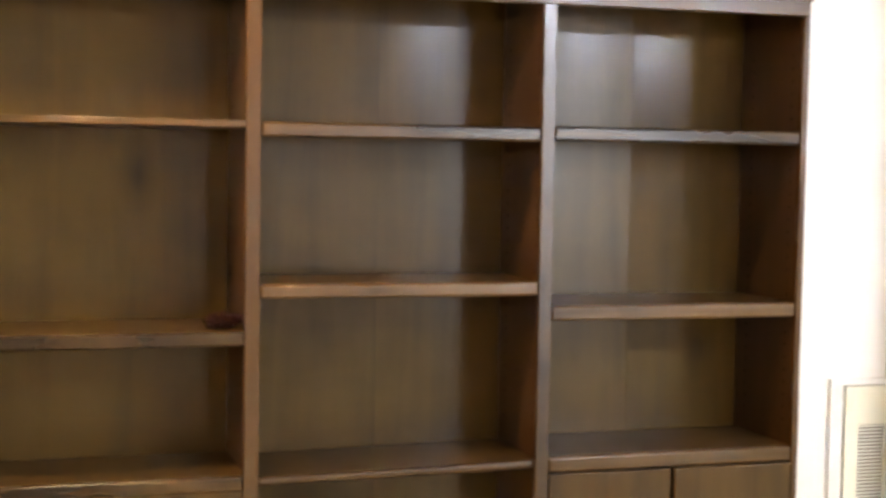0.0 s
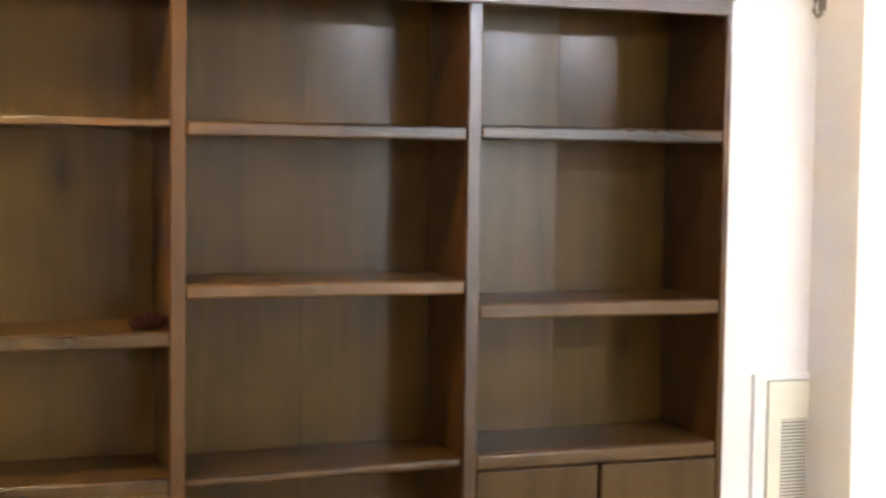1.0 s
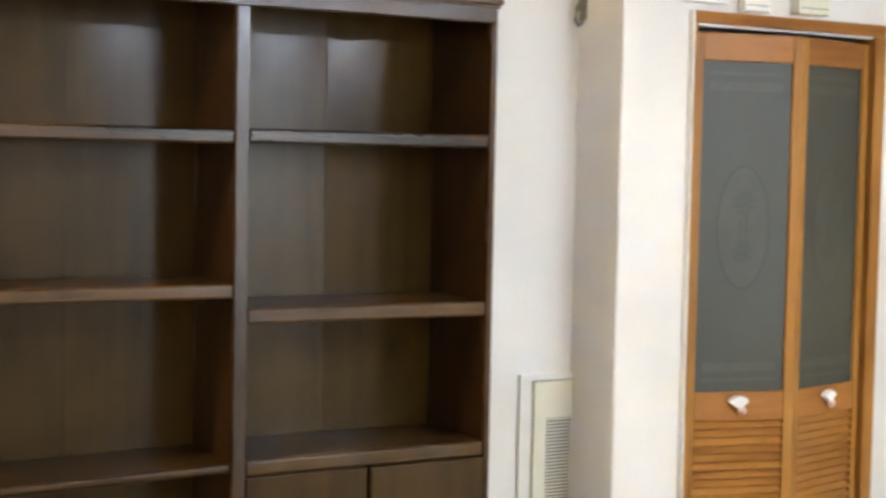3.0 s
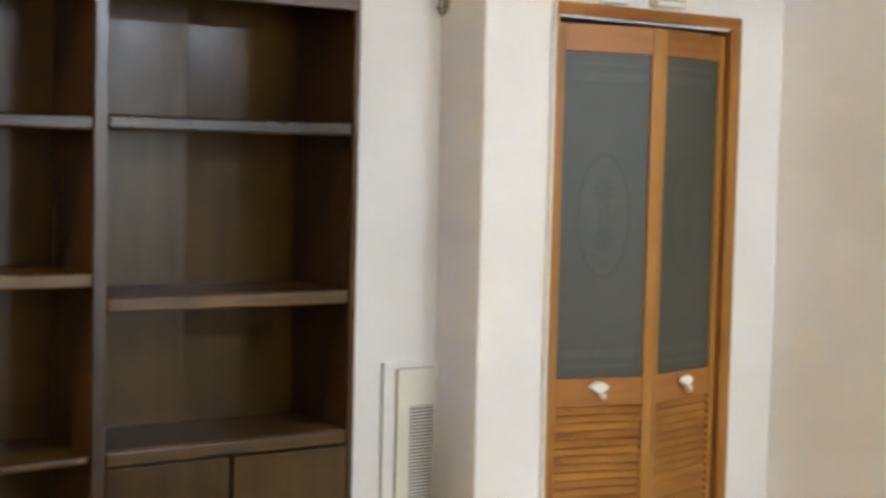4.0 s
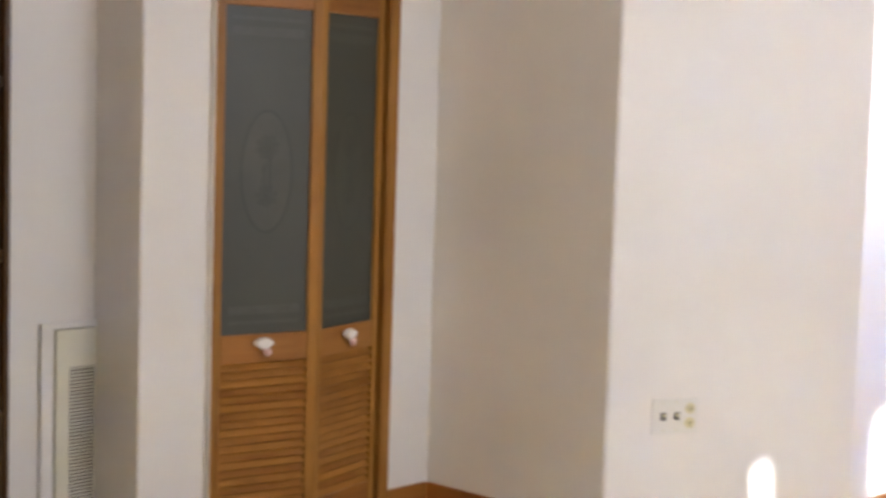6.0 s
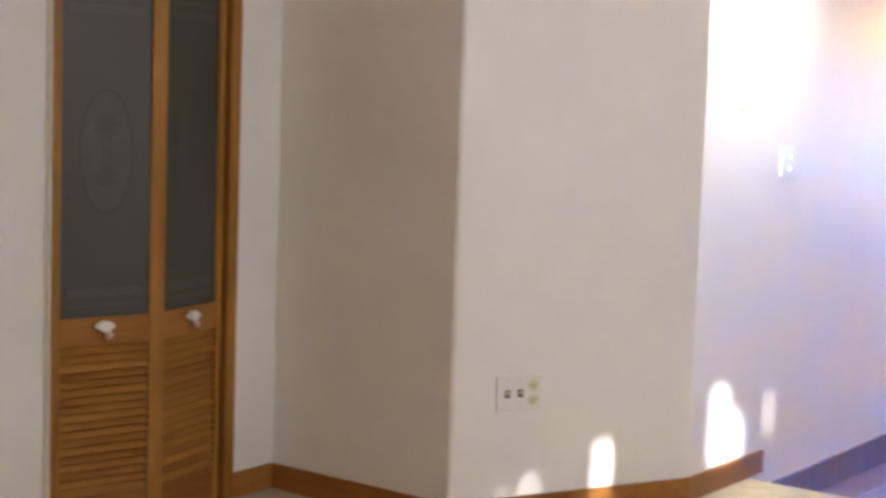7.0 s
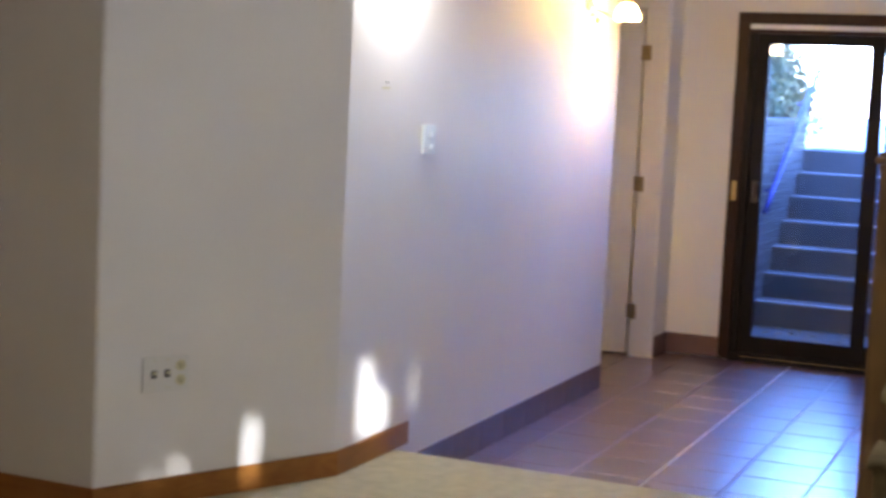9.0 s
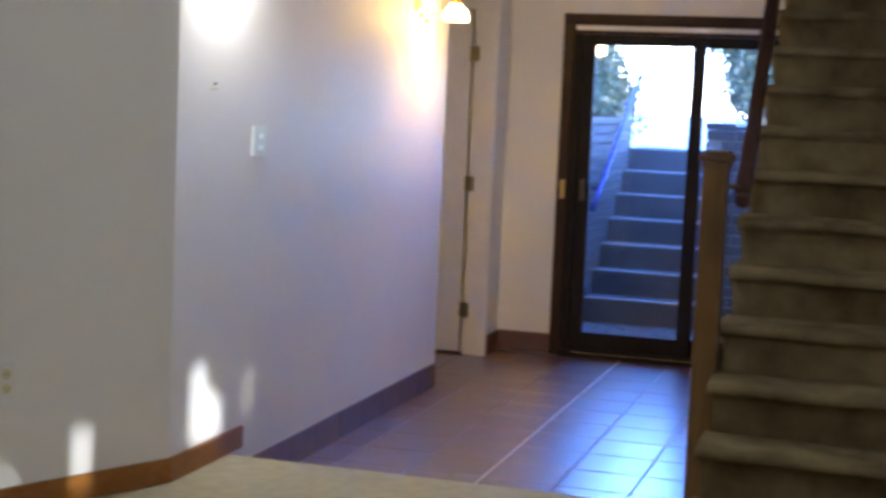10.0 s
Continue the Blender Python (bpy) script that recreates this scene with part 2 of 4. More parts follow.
NOSE = material("worn_concrete_edge", (0.30, 0.30, 0.30), 0.75, vary=0.1, scale=8, bump=0.4)
BRICK = material("grey_brick", (0.092, 0.088, 0.085), 0.85, vary=0.2, scale=9, bump=0.5, bump_scale=70, per_object=0.5)
MORTAR = material("mortar", (0.34, 0.34, 0.34), 0.9, vary=0.1, bump=0.5)
BLUEP = material("blue_rail_paint", (0.020, 0.028, 0.20), 0.5, vary=0.1, bump=0.05)
SOIL = material("ground_soil", (0.52, 0.51, 0.48), 0.95, vary=0.25, scale=2, bump=0.8, bump_scale=30)
LEAF = material("leaf", (0.040, 0.062, 0.032), 0.5, vary=0.5, scale=3, bump=0.1)
BARK = material("bark", (0.10, 0.075, 0.055), 0.9, vary=0.3, scale=10, bump=0.8, stretch=(1, 1, 0.2))
BRONZE = material("dark_bronze_paint", (0.014, 0.010, 0.010), 0.6, vary=0.15, scale=8, bump=0.05, spec=0.2)
BLACKM = material("dark_metal", (0.10, 0.085, 0.07), 0.45, metal=0.6, vary=0.1, bump=0.05)
# flat grey for the shadow line round the grille
GAPM = material("gap_shade", (0.20, 0.195, 0.17), 0.9, vary=0.15, scale=20, bump=0.1, spec=0.2)
HOOKM = material("dull_grey_metal", (0.26, 0.25, 0.22), 0.5, metal=0.3, vary=0.1, bump=0.05)
GLASS = clear_glass("clear_glass")
BULB = glowing("warm_bulb", (1.0, 0.80, 0.45), 10.0)
SHADEG = glowing("lit_milk_glass", (1.0, 0.66, 0.22), 48.0)
COOLBULB = glowing("cool_lens", (0.9, 0.95, 1.0), 4.0)
LITTER = material("dry_leaves", (0.24, 0.17, 0.10), 0.9, vary=0.4, scale=20, bump=0.3)


# ---------------------------------------------------------------- mesh helpers
def bx(bm, x0, x1, y0, y1, z0, z1, m=None):
    vs = [bm.verts.new((x, y, z)) for x in (x0, x1) for y in (y0, y1) for z in (z0, z1)]
    if m is not None:
        for v in vs:
            v.co = m @ v.co
    for f in ((0, 1, 3, 2), (4, 6, 7, 5), (0, 4, 5, 1), (2, 3, 7, 6), (0, 2, 6, 4), (1, 5, 7, 3)):
        bm.faces.new([vs[i] for i in f])
    return vs


def box(x0, x1, y0, y1, z0, z1, bevel=0.0, seg=2):
    bm = bmesh.new()
    bx(bm, x0, x1, y0, y1, z0, z1)
    if bevel:
        bmesh.ops.bevel(bm, geom=bm.edges[:], offset=bevel, segments=seg, affect="EDGES", profile=0.5)
    return bm


def boxes(rows):
    bm = bmesh.new()
    for r in rows:
        bx(bm, *r)
    return bm


def prism(points, z0, z1):
    """A plan outline raised from z0 to z1."""
    bm = bmesh.new()
    low = [bm.verts.new((x, y, z0)) for x, y in points]
    top = [bm.verts.new((x, y, z1)) for x, y in points]
    k = len(points)
    bm.faces.new(top)
    bm.faces.new(low[::-1])
    for i in range(k):
        bm.faces.new((low[i], low[(i + 1) % k], top[(i + 1) % k], top[i]))
    bmesh.ops.recalc_face_normals(bm, faces=bm.faces[:])
    return bm


def tube(points, radius, sides=10):
    """A round bar along a row of points."""
    bm = bmesh.new()
    pts = [Vector(p) for p in points]
    rings = []
    for i, p in enumerate(pts):
        d = (pts[min(i + 1, len(pts) - 1)] - pts[max(i - 1, 0)]).normalized()
        q = d.to_track_quat("Z", "Y").to_matrix()
        rings.append([bm.verts.new(p + q @ Vector((radius * math.cos(a), radius * math.sin(a), 0))) for a in [2 * math.pi * j / sides for j in range(sides)]])
    for a, b in zip(rings, rings[1:]):
        for j in range(sides):
            bm.faces.new((a[j], a[(j + 1) % sides], b[(j + 1) % sides], b[j]))
    bm.faces.new(rings[0][::-1])
    bm.faces.new(rings[-1])
    return bm


def lathe(profile, sides=24, centre=(0, 0, 0), axis="z"):
    """Turn rows of (radius, height) round an axis through centre."""
    bm = bmesh.new()
    rings = []
    for r, hgt in profile:
        ring = []
        for j in range(sides):
            a = 2 * math.pi * j / sides
            p = (r * math.cos(a), r * math.sin(a), hgt)
            if axis == "y":
                p = (p[0], -p[2], p[1])
            elif axis == "x":
                p = (-p[2], p[0], p[1])
            ring.append(bm.verts.new(Vector(p) + Vector(centre)))
        rings.append(ring)
    for a, b in zip(rings, rings[1:]):
        for j in range(sides):
            bm.faces.new((a[j], a[(j + 1) % sides], b[(j + 1) % sides], b[j]))
    bm.faces.new(rings[0][::-1])
    bm.faces.new(rings[-1])
    bmesh.ops.recalc_face_normals(bm, faces=bm.faces[:])
    return bm


def merge(*bms):
    out = bmesh.new()
    for b in bms:
        me = bpy.data.meshes.new("tmp")
        b.to_mesh(me)
        b.free()
        out.from_mesh(me)
        bpy.data.meshes.remove(me)
    return out


def mesh_of(name, bm, mat, smooth=False):
    me = bpy.data.meshes.new(name)
    bm.to_mesh(me)
    bm.free()
    me.materials.append(mat)
    if smooth:
        me.polygons.foreach_set("use_smooth", [True] * len(me.polygons))
    return me


def part(name, bm, mat, parent=None, label="", smooth=False):
    ob = new(name, mesh_of(name, bm, mat, smooth))
    if parent is not None:
        ob.parent = parent
    if label:
        tagged(ob, label)
    return ob


def thing(name, at, label, category, group="", kind=""):
    e = new(name)
    e.location = at
    e.empty_display_size = 0.1
    return tagged(e, label, category, group, kind)


def under(parent, name, bm, mat, label="", smooth=False):
    """A part given in world metres, hung under a thing that stands elsewhere."""
    o = parent
    shift = Vector((0, 0, 0))
    while o is not None:
        shift += o.location
        o = o.parent
    bmesh.ops.translate(bm, verts=bm.verts[:], vec=-shift)
    return part(name, bm, mat, parent, label, smooth)


# ---------------------------------------------------------------- plan (metres)
ZT = -0.215            # tiled hall floor below the carpet
ZC = 2.45              # ceiling
YN = 4.275             # wall behind the bookcase
YB = 3.94              # bookcase front
XP, YC = 2.886, 4.016  # corner and face of the closet wall
XJ = 4.283             # wall that juts out beside the closet
J2, J3 = (4.283, 3.140), (5.265, 2.685)   # ends of the slanting wall
YW = 2.685             # long hall wall
XE = 8.85              # its end
XA, XF = 10.10, 10.45  # hall door wall, far wall
XCARPET = 5.83
YS, YR = 0.597, -0.36   # stair: open side and wall side


def wall(name, p, q, z0, z1, thick, openings=(), ext=(0, 0), mat=WALL):
    """A wall from p to q, seen from its right-hand side, thick to the left; openings as (along0, along1, z0, z1)."""
    p, q = Vector(p), Vector(q)
    length = (q - p).length
    a = math.atan2(q.y - p.y, q.x - p.x)
    m = Matrix.Translation((p.x, p.y, 0)) @ Matrix.Rotation(a, 4, "Z")
    bm = bmesh.new()
    s = -ext[0]
    for a0, a1, b0, b1 in sorted(openings):
        bx(bm, s, a0, 0, thick, z0, z1, m)
        if b0 > z0:
            bx(bm, a0, a1, 0, thick, z0, b0, m)
        if b1 < z1:
            bx(bm, a0, a1, 0, thick, b1, z1, m)
        s = a1
    bx(bm, s, length + ext[1], 0, thick, z0, z1, m)
    return tagged(part(name, bm, mat), "matte off-white painted plaster wall", "wall", kind="structure")


T = 0.14
BEAD, BEAD_SLANT = 0.008, 0.022
SLANT = (Vector(J3) - Vector(J2)).normalized()
TURN = math.acos(-SLANT.y)
CUT = BEAD_SLANT * math.tan(TURN / 2)


def rounded_corner(name, corner, turn, cut, bead):
    """The rounded plaster edge of an outer corner after a wall that runs towards -y."""
    cx, cy = corner[0] + bead, corner[1] + cut
    pts = [(cx - bead * math.cos(a), cy - bead * math.sin(a)) for a in [turn * k / 8 for k in range(9)]]
    bm = prism(pts + [(cx + 0.03, cy + 0.03)], -0.1, ZC)
    tagged(part(name, bm, WALL), "rounded off-white plaster corner", "wall", kind="structure")


rounded_corner("wall_corner_closet", (XP, YC), math.pi / 2, BEAD, BEAD)
rounded_corner("wall_corner_slant", J2, TURN, CUT, BEAD_SLANT)
wall("wall_north", (-4.0, YN), (XP, YN), -0.1, ZC, T, [(3.84, 6.36, -0.1, 2.03)], ext=(0.14, 0.14))
wall("wall_recess", (-0.18, YN + 0.04), (2.38, YN + 0.04), -0.1, 2.05, 0.1)
wall("wall_return", (XP, YN), (XP, YC + BEAD), -0.1, ZC, T, ext=(0, 0))
CLO0, CLO1, CLOZ = 3.185, 4.000, 2.035
wall("wall_closet", (XP + BEAD, YC), (XJ, YC), -0.1, ZC, 0.10, [(CLO0 - XP - BEAD, CLO1 - XP - BEAD, -0.1, CLOZ)], ext=(0, 0.1))
wall("wall_jut", (XJ, YC), (XJ, J2[1] + CUT), -0.1, ZC, T)
wall("wall_slant", tuple(Vector(J2) + SLANT * CUT), J3, -0.1, ZC, T)
wall("wall_hall", J3, (XE, YW), ZT - 0.1, ZC, 0.12)
wall("wall_alcove_west", (XE, YW + 0.12), (XE, 3.9), ZT - 0.1, ZC, 0.12)
wall("wall_alcove_north", (XE - 0.12, 3.9), (XA, 3.9), ZT - 0.1, ZC, 0.12, ext=(0, 0.12))
DOOR0, DOOR1, DOORZ = 2.865, 3.64, 2.215
wall("wall_hall_door", (XA, 3.9), (XA, 2.82), ZT - 0.1, ZC, 0.12, [(3.9 - DOOR1, 3.9 - DOOR0, ZT - 0.1, DOORZ)])
wall("wall_hall_return", (XA, 2.70), (XF, 2.70), ZT - 0.1, ZC, 0.12, ext=(0, 0.12))
GD0, GD1, GDZ = 0.46, 2.24, 2.16
wall("wall_east", (XF, 2.70), (XF, YR), ZT - 0.1, ZC, 0.18, [(2.70 - GD1, 2.70 - GD0, ZT - 0.1, GDZ)], ext=(0, 0.12))
wall("wall_stair", (XF, YR), (4.90, YR), ZT - 0.1, 4.9, 0.12)
wall("wall_stair_end", (6.60, YR - 0.12), (6.60, -3.0), -0.1, ZC, 0.12, ext=(0, 0.12))
WIN0, WIN1 = 1.90, 5.28
BL0, BL1, BLZ0, BLZ1 = -4.95, -2.4, 1.70, 2.32
wall("wall_south", (6.60, -3.0), (-5.5, -3.0), -0.1, ZC, T,
     [(6.60 - WIN1, 6.60 - WIN0, 0.05, 2.38), (6.60 - BL1, 6.60 - BL0, BLZ0, BLZ1)], ext=(0.12, 0.14))
# unseen closing walls, coloured tan to tint the bounced light
for name, p, q, more in (("wall_west", (-5.5, -3.0), (-5.5, YN), 0.14), ("wall_north_west", (-5.5, YN), (-4.0, YN), 0)):
    tagged(wall(name, p, q, -0.1, ZC, T, ext=(0, more), mat=TAN), "unseen plaster wall, tan to dim and warm its bounce", "wall", kind="structure")
# closet interior
tagged(part("wall_closet_back", boxes([(2.95, 4.23, 4.62, 4.70, -0.1, ZC), (2.95, 3.02, 4.12, 4.62, -0.1, ZC), (4.14, 4.23, 4.12, 4.62, -0.1, ZC)]), WALL),
       "plain plaster walls inside the closet", "wall", kind="structure")
# room behind the hall door stays shut off
tagged(part("wall_behind_door", box(XA + 0.122, XA + 0.2, 2.75, 3.8, ZT - 0.1, ZC), WALL), "plain wall behind the hall door", "wall", kind="structure")

ceiling = tagged(part("ceiling", boxes([(-5.7, 5.6, -3.2, 4.8, ZC, ZC + 0.2), (5.6, 6.8, -3.2, YR - 0.06, ZC, ZC + 0.2), (5.6, 10.7, YS + 0.14, 4.8, ZC, ZC + 0.2), (8.9, 10.7, -0.5, YS + 0.14, ZC, ZC + 0.2)]), CEIL),
                 "matte white painted ceiling", "ceiling", kind="structure")
tagged(part("stairwell_shaft", boxes([(5.5, 5.6, YR, YS + 0.14, ZC + 0.2, 4.9), (5.6, 8.9, YS + 0.14, YS + 0.24, ZC + 0.2, 4.9), (8.9, 9.0, YR, YS + 0.14, ZC + 0.2, 4.9), (5.5, 9.0, YR, YS + 0.24, 4.9, 5.0)]), WALL),
       "off-white plaster shaft over the stair", "wall", kind="structure")

# ---------------------------------------------------------------- floors
bm = bmesh.new()
bx(bm, -5.6, XCARPET, -3.1, 4.8, -0.33, 0.0)
bx(bm, XCARPET, 6.7, -3.1, YR - 0.11, -0.33, 0.0)
edges = [e for e in bm.edges if all(abs(v.co.x - XCARPET) < 1e-4 and abs(v.co.z) < 1e-4 for v in e.verts)]
bmesh.ops.bevel(bm, geom=edges, offset=0.03, segments=4, affect="EDGES", profile=0.5)
tagged(part("floor_carpet", bm, CARPET), "cream cut-pile carpet ending in a rounded step edge", "carpet", kind="structure")
tagged(part("floor_tile_bed", box(XCARPET + 0.002, XF + 0.17, YR, 3.9, ZT - 0.2, ZT - 0.0055), GROUT), "grey grout bed of the tiled hall floor", "floor", kind="structure")


# ---------------------------------------------------------------- bookcase
def bookcase():
    """Wall-to-wall bookcase: face frame, partitions, plywood backs, shelves and base doors."""
    t = thing("bookcase", (0.7, YB, 0), "dark-stained wooden built-in bookcase with empty shelves", "bookcase")
    stiles = [(-0.165, -0.125), (0.678, 0.718), (1.517, 1.556), (2.343, 2.363)]
    top = 2.03
    for a, b in stiles:
        under(t, "stile", box(a, b, YB, YB + 0.02, 0.0, top - 0.055, 0.002), DARKW_Z)
    under(t, "top_rail", box(-0.165, 2.363, YB - 0.002, YB + 0.02, top - 0.055, top, 0.003), DARKW_X)
    under(t, "crown", merge(box(-0.18, 2.378, YB - 0.014, YN - 0.004, top, top + 0.02, 0.004), box(-0.172, 2.37, YB - 0.008, YB + 0.02, top - 0.012, top, 0.003)), DARKW_X)
    back = YN + 0.034
    for a, b in stiles:
        m = (a + b) / 2
        if b > 2.3:
            under(t, "side_panel", box(2.344, 2.362, YB + 0.02, back, 0.0, top), SIDEW)
        else:
            under(t, "side_panel", box(m - 0.0095, m + 0.0095, YB + 0.02, back, 0.0, top), SIDEW)
    # one sheet behind the first bay, two behind each of the others, not quite in one plane
    for u, v, tilt in ((-0.135, 0.69, 0.0), (0.71, 1.135, 0.22), (1.1335, 1.53, 0.0), (1.545, 1.953, 0.0), (1.9535, 2.344, 1.6)):
        m = Matrix.Translation((u, back - 0.0125, 0)) @ Matrix.Rotation(radians(tilt), 4, "Z")
        bm = bmesh.new()
        bx(bm, 0.0, v - u, 0, 0.006, 0.05, top - 0.002, m)
        under(t, "back_panel", bm, PANEL)
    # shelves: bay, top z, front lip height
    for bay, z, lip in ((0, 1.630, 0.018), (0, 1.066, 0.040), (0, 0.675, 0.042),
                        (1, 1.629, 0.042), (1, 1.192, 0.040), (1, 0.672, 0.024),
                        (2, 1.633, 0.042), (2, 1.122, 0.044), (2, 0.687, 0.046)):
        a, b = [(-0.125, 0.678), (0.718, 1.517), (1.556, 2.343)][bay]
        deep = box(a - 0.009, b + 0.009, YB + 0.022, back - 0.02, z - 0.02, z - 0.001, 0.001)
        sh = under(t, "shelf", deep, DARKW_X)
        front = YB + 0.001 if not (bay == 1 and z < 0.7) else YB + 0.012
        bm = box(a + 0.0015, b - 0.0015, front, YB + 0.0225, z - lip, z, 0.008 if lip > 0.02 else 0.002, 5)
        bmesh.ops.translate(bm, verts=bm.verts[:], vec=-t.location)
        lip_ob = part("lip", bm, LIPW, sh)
        if bay == 1 and z < 0.7:
            # this shelf sags off the level
            for me in (sh.data, lip_ob.data):
                for v in me.vertices:
                    v.co.z += (v.co.x + t.location.x - 1.117) * 0.016
    # base: doors under the outer bays, open middle bay
    for bay, a, b in ((0, -0.125, 0.678), (2, 1.556, 2.343)):
        mid = (a + b) / 2
        for u, v in ((a + 0.004, mid - 0.005), (mid + 0.005, b - 0.004)):
            d = under(t, "cabinet_door", box(u, v, YB - 0.004 if u > mid else YB + 0.002, YB + 0.018, 0.10, 0.637, 0.004), DOORW)
            kx = v - 0.05 if u < mid else u + 0.05
            k = lathe([(0.006, 0), (0.006, 0.015), (0.014, 0.02), (0.016, 0.027), (0.010, 0.033)], 14, (kx, YB - 0.004, 0.36), "y")
            bmesh.ops.translate(k, verts=k.verts[:], vec=-t.location)
            part("knob", k, OLDBRASS, d, smooth=True)
    under(t, "plinth", box(-0.16, 2.36, YB + 0.03, YB + 0.05, 0.0, 0.10), DARKW_X)
    under(t, "bottom_board", box(-0.15, 2.343, YB + 0.05, back - 0.02, 0.08, 0.098), DARKW_X)
    # shelf-pin holes in the partitions
    for xx in (1.536 - 0.0098, 2.344 - 0.0003, 0.698 - 0.0098):
        bm = bmesh.new()
        for k in range(30):
            for yy in (YB + 0.06, back - 0.07):
                z = 0.76 + 0.038 * k
                bx(bm, xx - 0.0006, xx, yy - 0.003, yy + 0.003, z - 0.003, z + 0.003)
        tagged(under(t, "pin_holes", bm, HOLE), kind="stuff")
    return t


bookcase()


def pine_cone(at):
    t = thing("pine_cone", at, "dark reddish-brown pine cone lying on a bookcase shelf", "pine cone")
    scales = bmesh.new()
    core = lathe([(0.004, -0.045), (0.016, -0.03), (0.018, 0.0), (0.011, 0.03), (0.003, 0.046)], 12, (0, 0, 0), "x")
    bmesh.ops.translate(core, verts=core.verts[:], vec=(0, 0, 0.027))
    part("core", core, CONE, t, smooth=True)
    rng = random.Random(4)
    for k in range(70):
        f = k / 69
        a = k * 2.39996
        r = 0.016 * math.sin(math.pi * (0.12 + 0.8 * f)) + 0.004
        x = -0.045 + 0.09 * f
        d = Vector((0.5, math.cos(a), math.sin(a))).normalized()
        s = d.cross(Vector((1, 0, 0))).normalized()
        p = Vector((x, r * math.cos(a), 0.027 + r * math.sin(a)))
        w, ln = 0.0075, 0.013 * (1.1 - 0.5 * f) * rng.uniform(0.8, 1.2)
        q = [p - s * w * 0.5, p + s * w * 0.5, p + d * ln + s * w, p + d * ln * 1.15, p + d * ln - s * w]
        n = d.cross(s) * 0.0015
        lo = [scales.verts.new(v - n) for v in q]
        hi = [scales.verts.new(v + n) for v in q]
        scales.faces.new(hi)
        scales.faces.new(lo[::-1])
        for i in range(5):
            scales.faces.new((lo[i], lo[(i + 1) % 5], hi[(i + 1) % 5], hi[i]))
    for v in scales.verts:
        v.co.z = max(v.co.z, 0.0005)
    tagged(part("scale_cluster", scales, CONE, t), kind="stuff")
    return t


cone = pine_cone((0.632, 4.03, 1.066))
cone.scale = (1.15, 1.0, 0.78)
cone.rotation_euler = (0, 0, 0.35)


# ---------------------------------------------------------------- air return grille
def air_grille():
    """Mitred white casing round a cream louvred grille."""
    t = thing("air_return_grille", (2.78, YN, 0.1), "cream louvred air-return grille in a white mitred casing", "vent")
    x0, x1, z0, z1, w = 2.672, 2.8855, 0.12, 0.832, 0.043
    # strips that paint the shadow line between casing and grille
    under(t, "gap", boxes([(x0 + w, 2.7258, YN - 0.004, YN, z0 + w, 0.789), (2.7258, x1, YN - 0.004, YN, 0.807, 0.8115)]), GAPM, "grey strip for the shade round the grille")
    def casing(name, pts):
        bm = bmesh.new()
        lo = [bm.verts.new((x, YN, z)) for x, z, _ in pts]
        hi = [bm.verts.new((x, YN - d, z)) for x, z, d in pts]
        bm.faces.new(hi)
        for i in range(4):
            bm.faces.new((lo[i], lo[(i + 1) % 4], hi[(i + 1) % 4], hi[i]))
        bmesh.ops.recalc_face_normals(bm, faces=bm.faces[:])
        under(t, name, bm, TRIMW)
    casing("casing_side", [(x0, z0, 0.018), (x0 + w, z0 + w, 0.022), (x0 + w, 0.812, 0.022), (x0, z1, 0.018)])
    casing("casing_top", [(x0, z1, 0.018), (x0 + w, 0.812, 0.022), (x1, 0.812, 0.022), (x1, z1, 0.018)])
    casing("casing_bottom", [(x0, z0, 0.018), (x1, z0, 0.018), (x1, z0 + w, 0.022), (x0 + w, z0 + w, 0.022)])
    g0, g1, gz = 2.7258, x1, 0.807
    yf = YN - 0.018
    lx, lz = 2.778, 0.678
    under(t, "grille_frame", boxes([(g0, lx, yf, YN, z0 + w, gz), (lx, g1, yf, YN, lz, gz), (lx, g1, yf, YN, z0 + w, 0.17)]), CREAM)
    under(t, "frame_lip", boxes([(g0, g1, yf - 0.004, yf, gz - 0.018, gz), (g0, g0 + 0.012, yf - 0.004, yf, z0 + w, gz - 0.018)]), CREAM)
    # dark sheet in place of the unlit duct behind the slats
    under(t, "shade_backing", box(lx, g1, YN - 0.004, YN - 0.001, 0.17, lz), SLOT)
    k, pitch = 0, 0.0118
    me = None
    while 0.172 + k * pitch < lz - 0.006:
        z = 0.176 + k * pitch
        if me is None:
            bm = bmesh.new()
            bx(bm, 0, g1 - lx, -0.0010, 0.0010, -0.0029, 0.0029, Matrix.Rotation(radians(-25), 4, "X"))
            me = mesh_of("slat", bm, CREAM)
        s = new("slat", me)
        s.parent = t
        s.location = Vector((lx, YN - 0.012, z)) - t.location
        k += 1
    return t


air_grille()


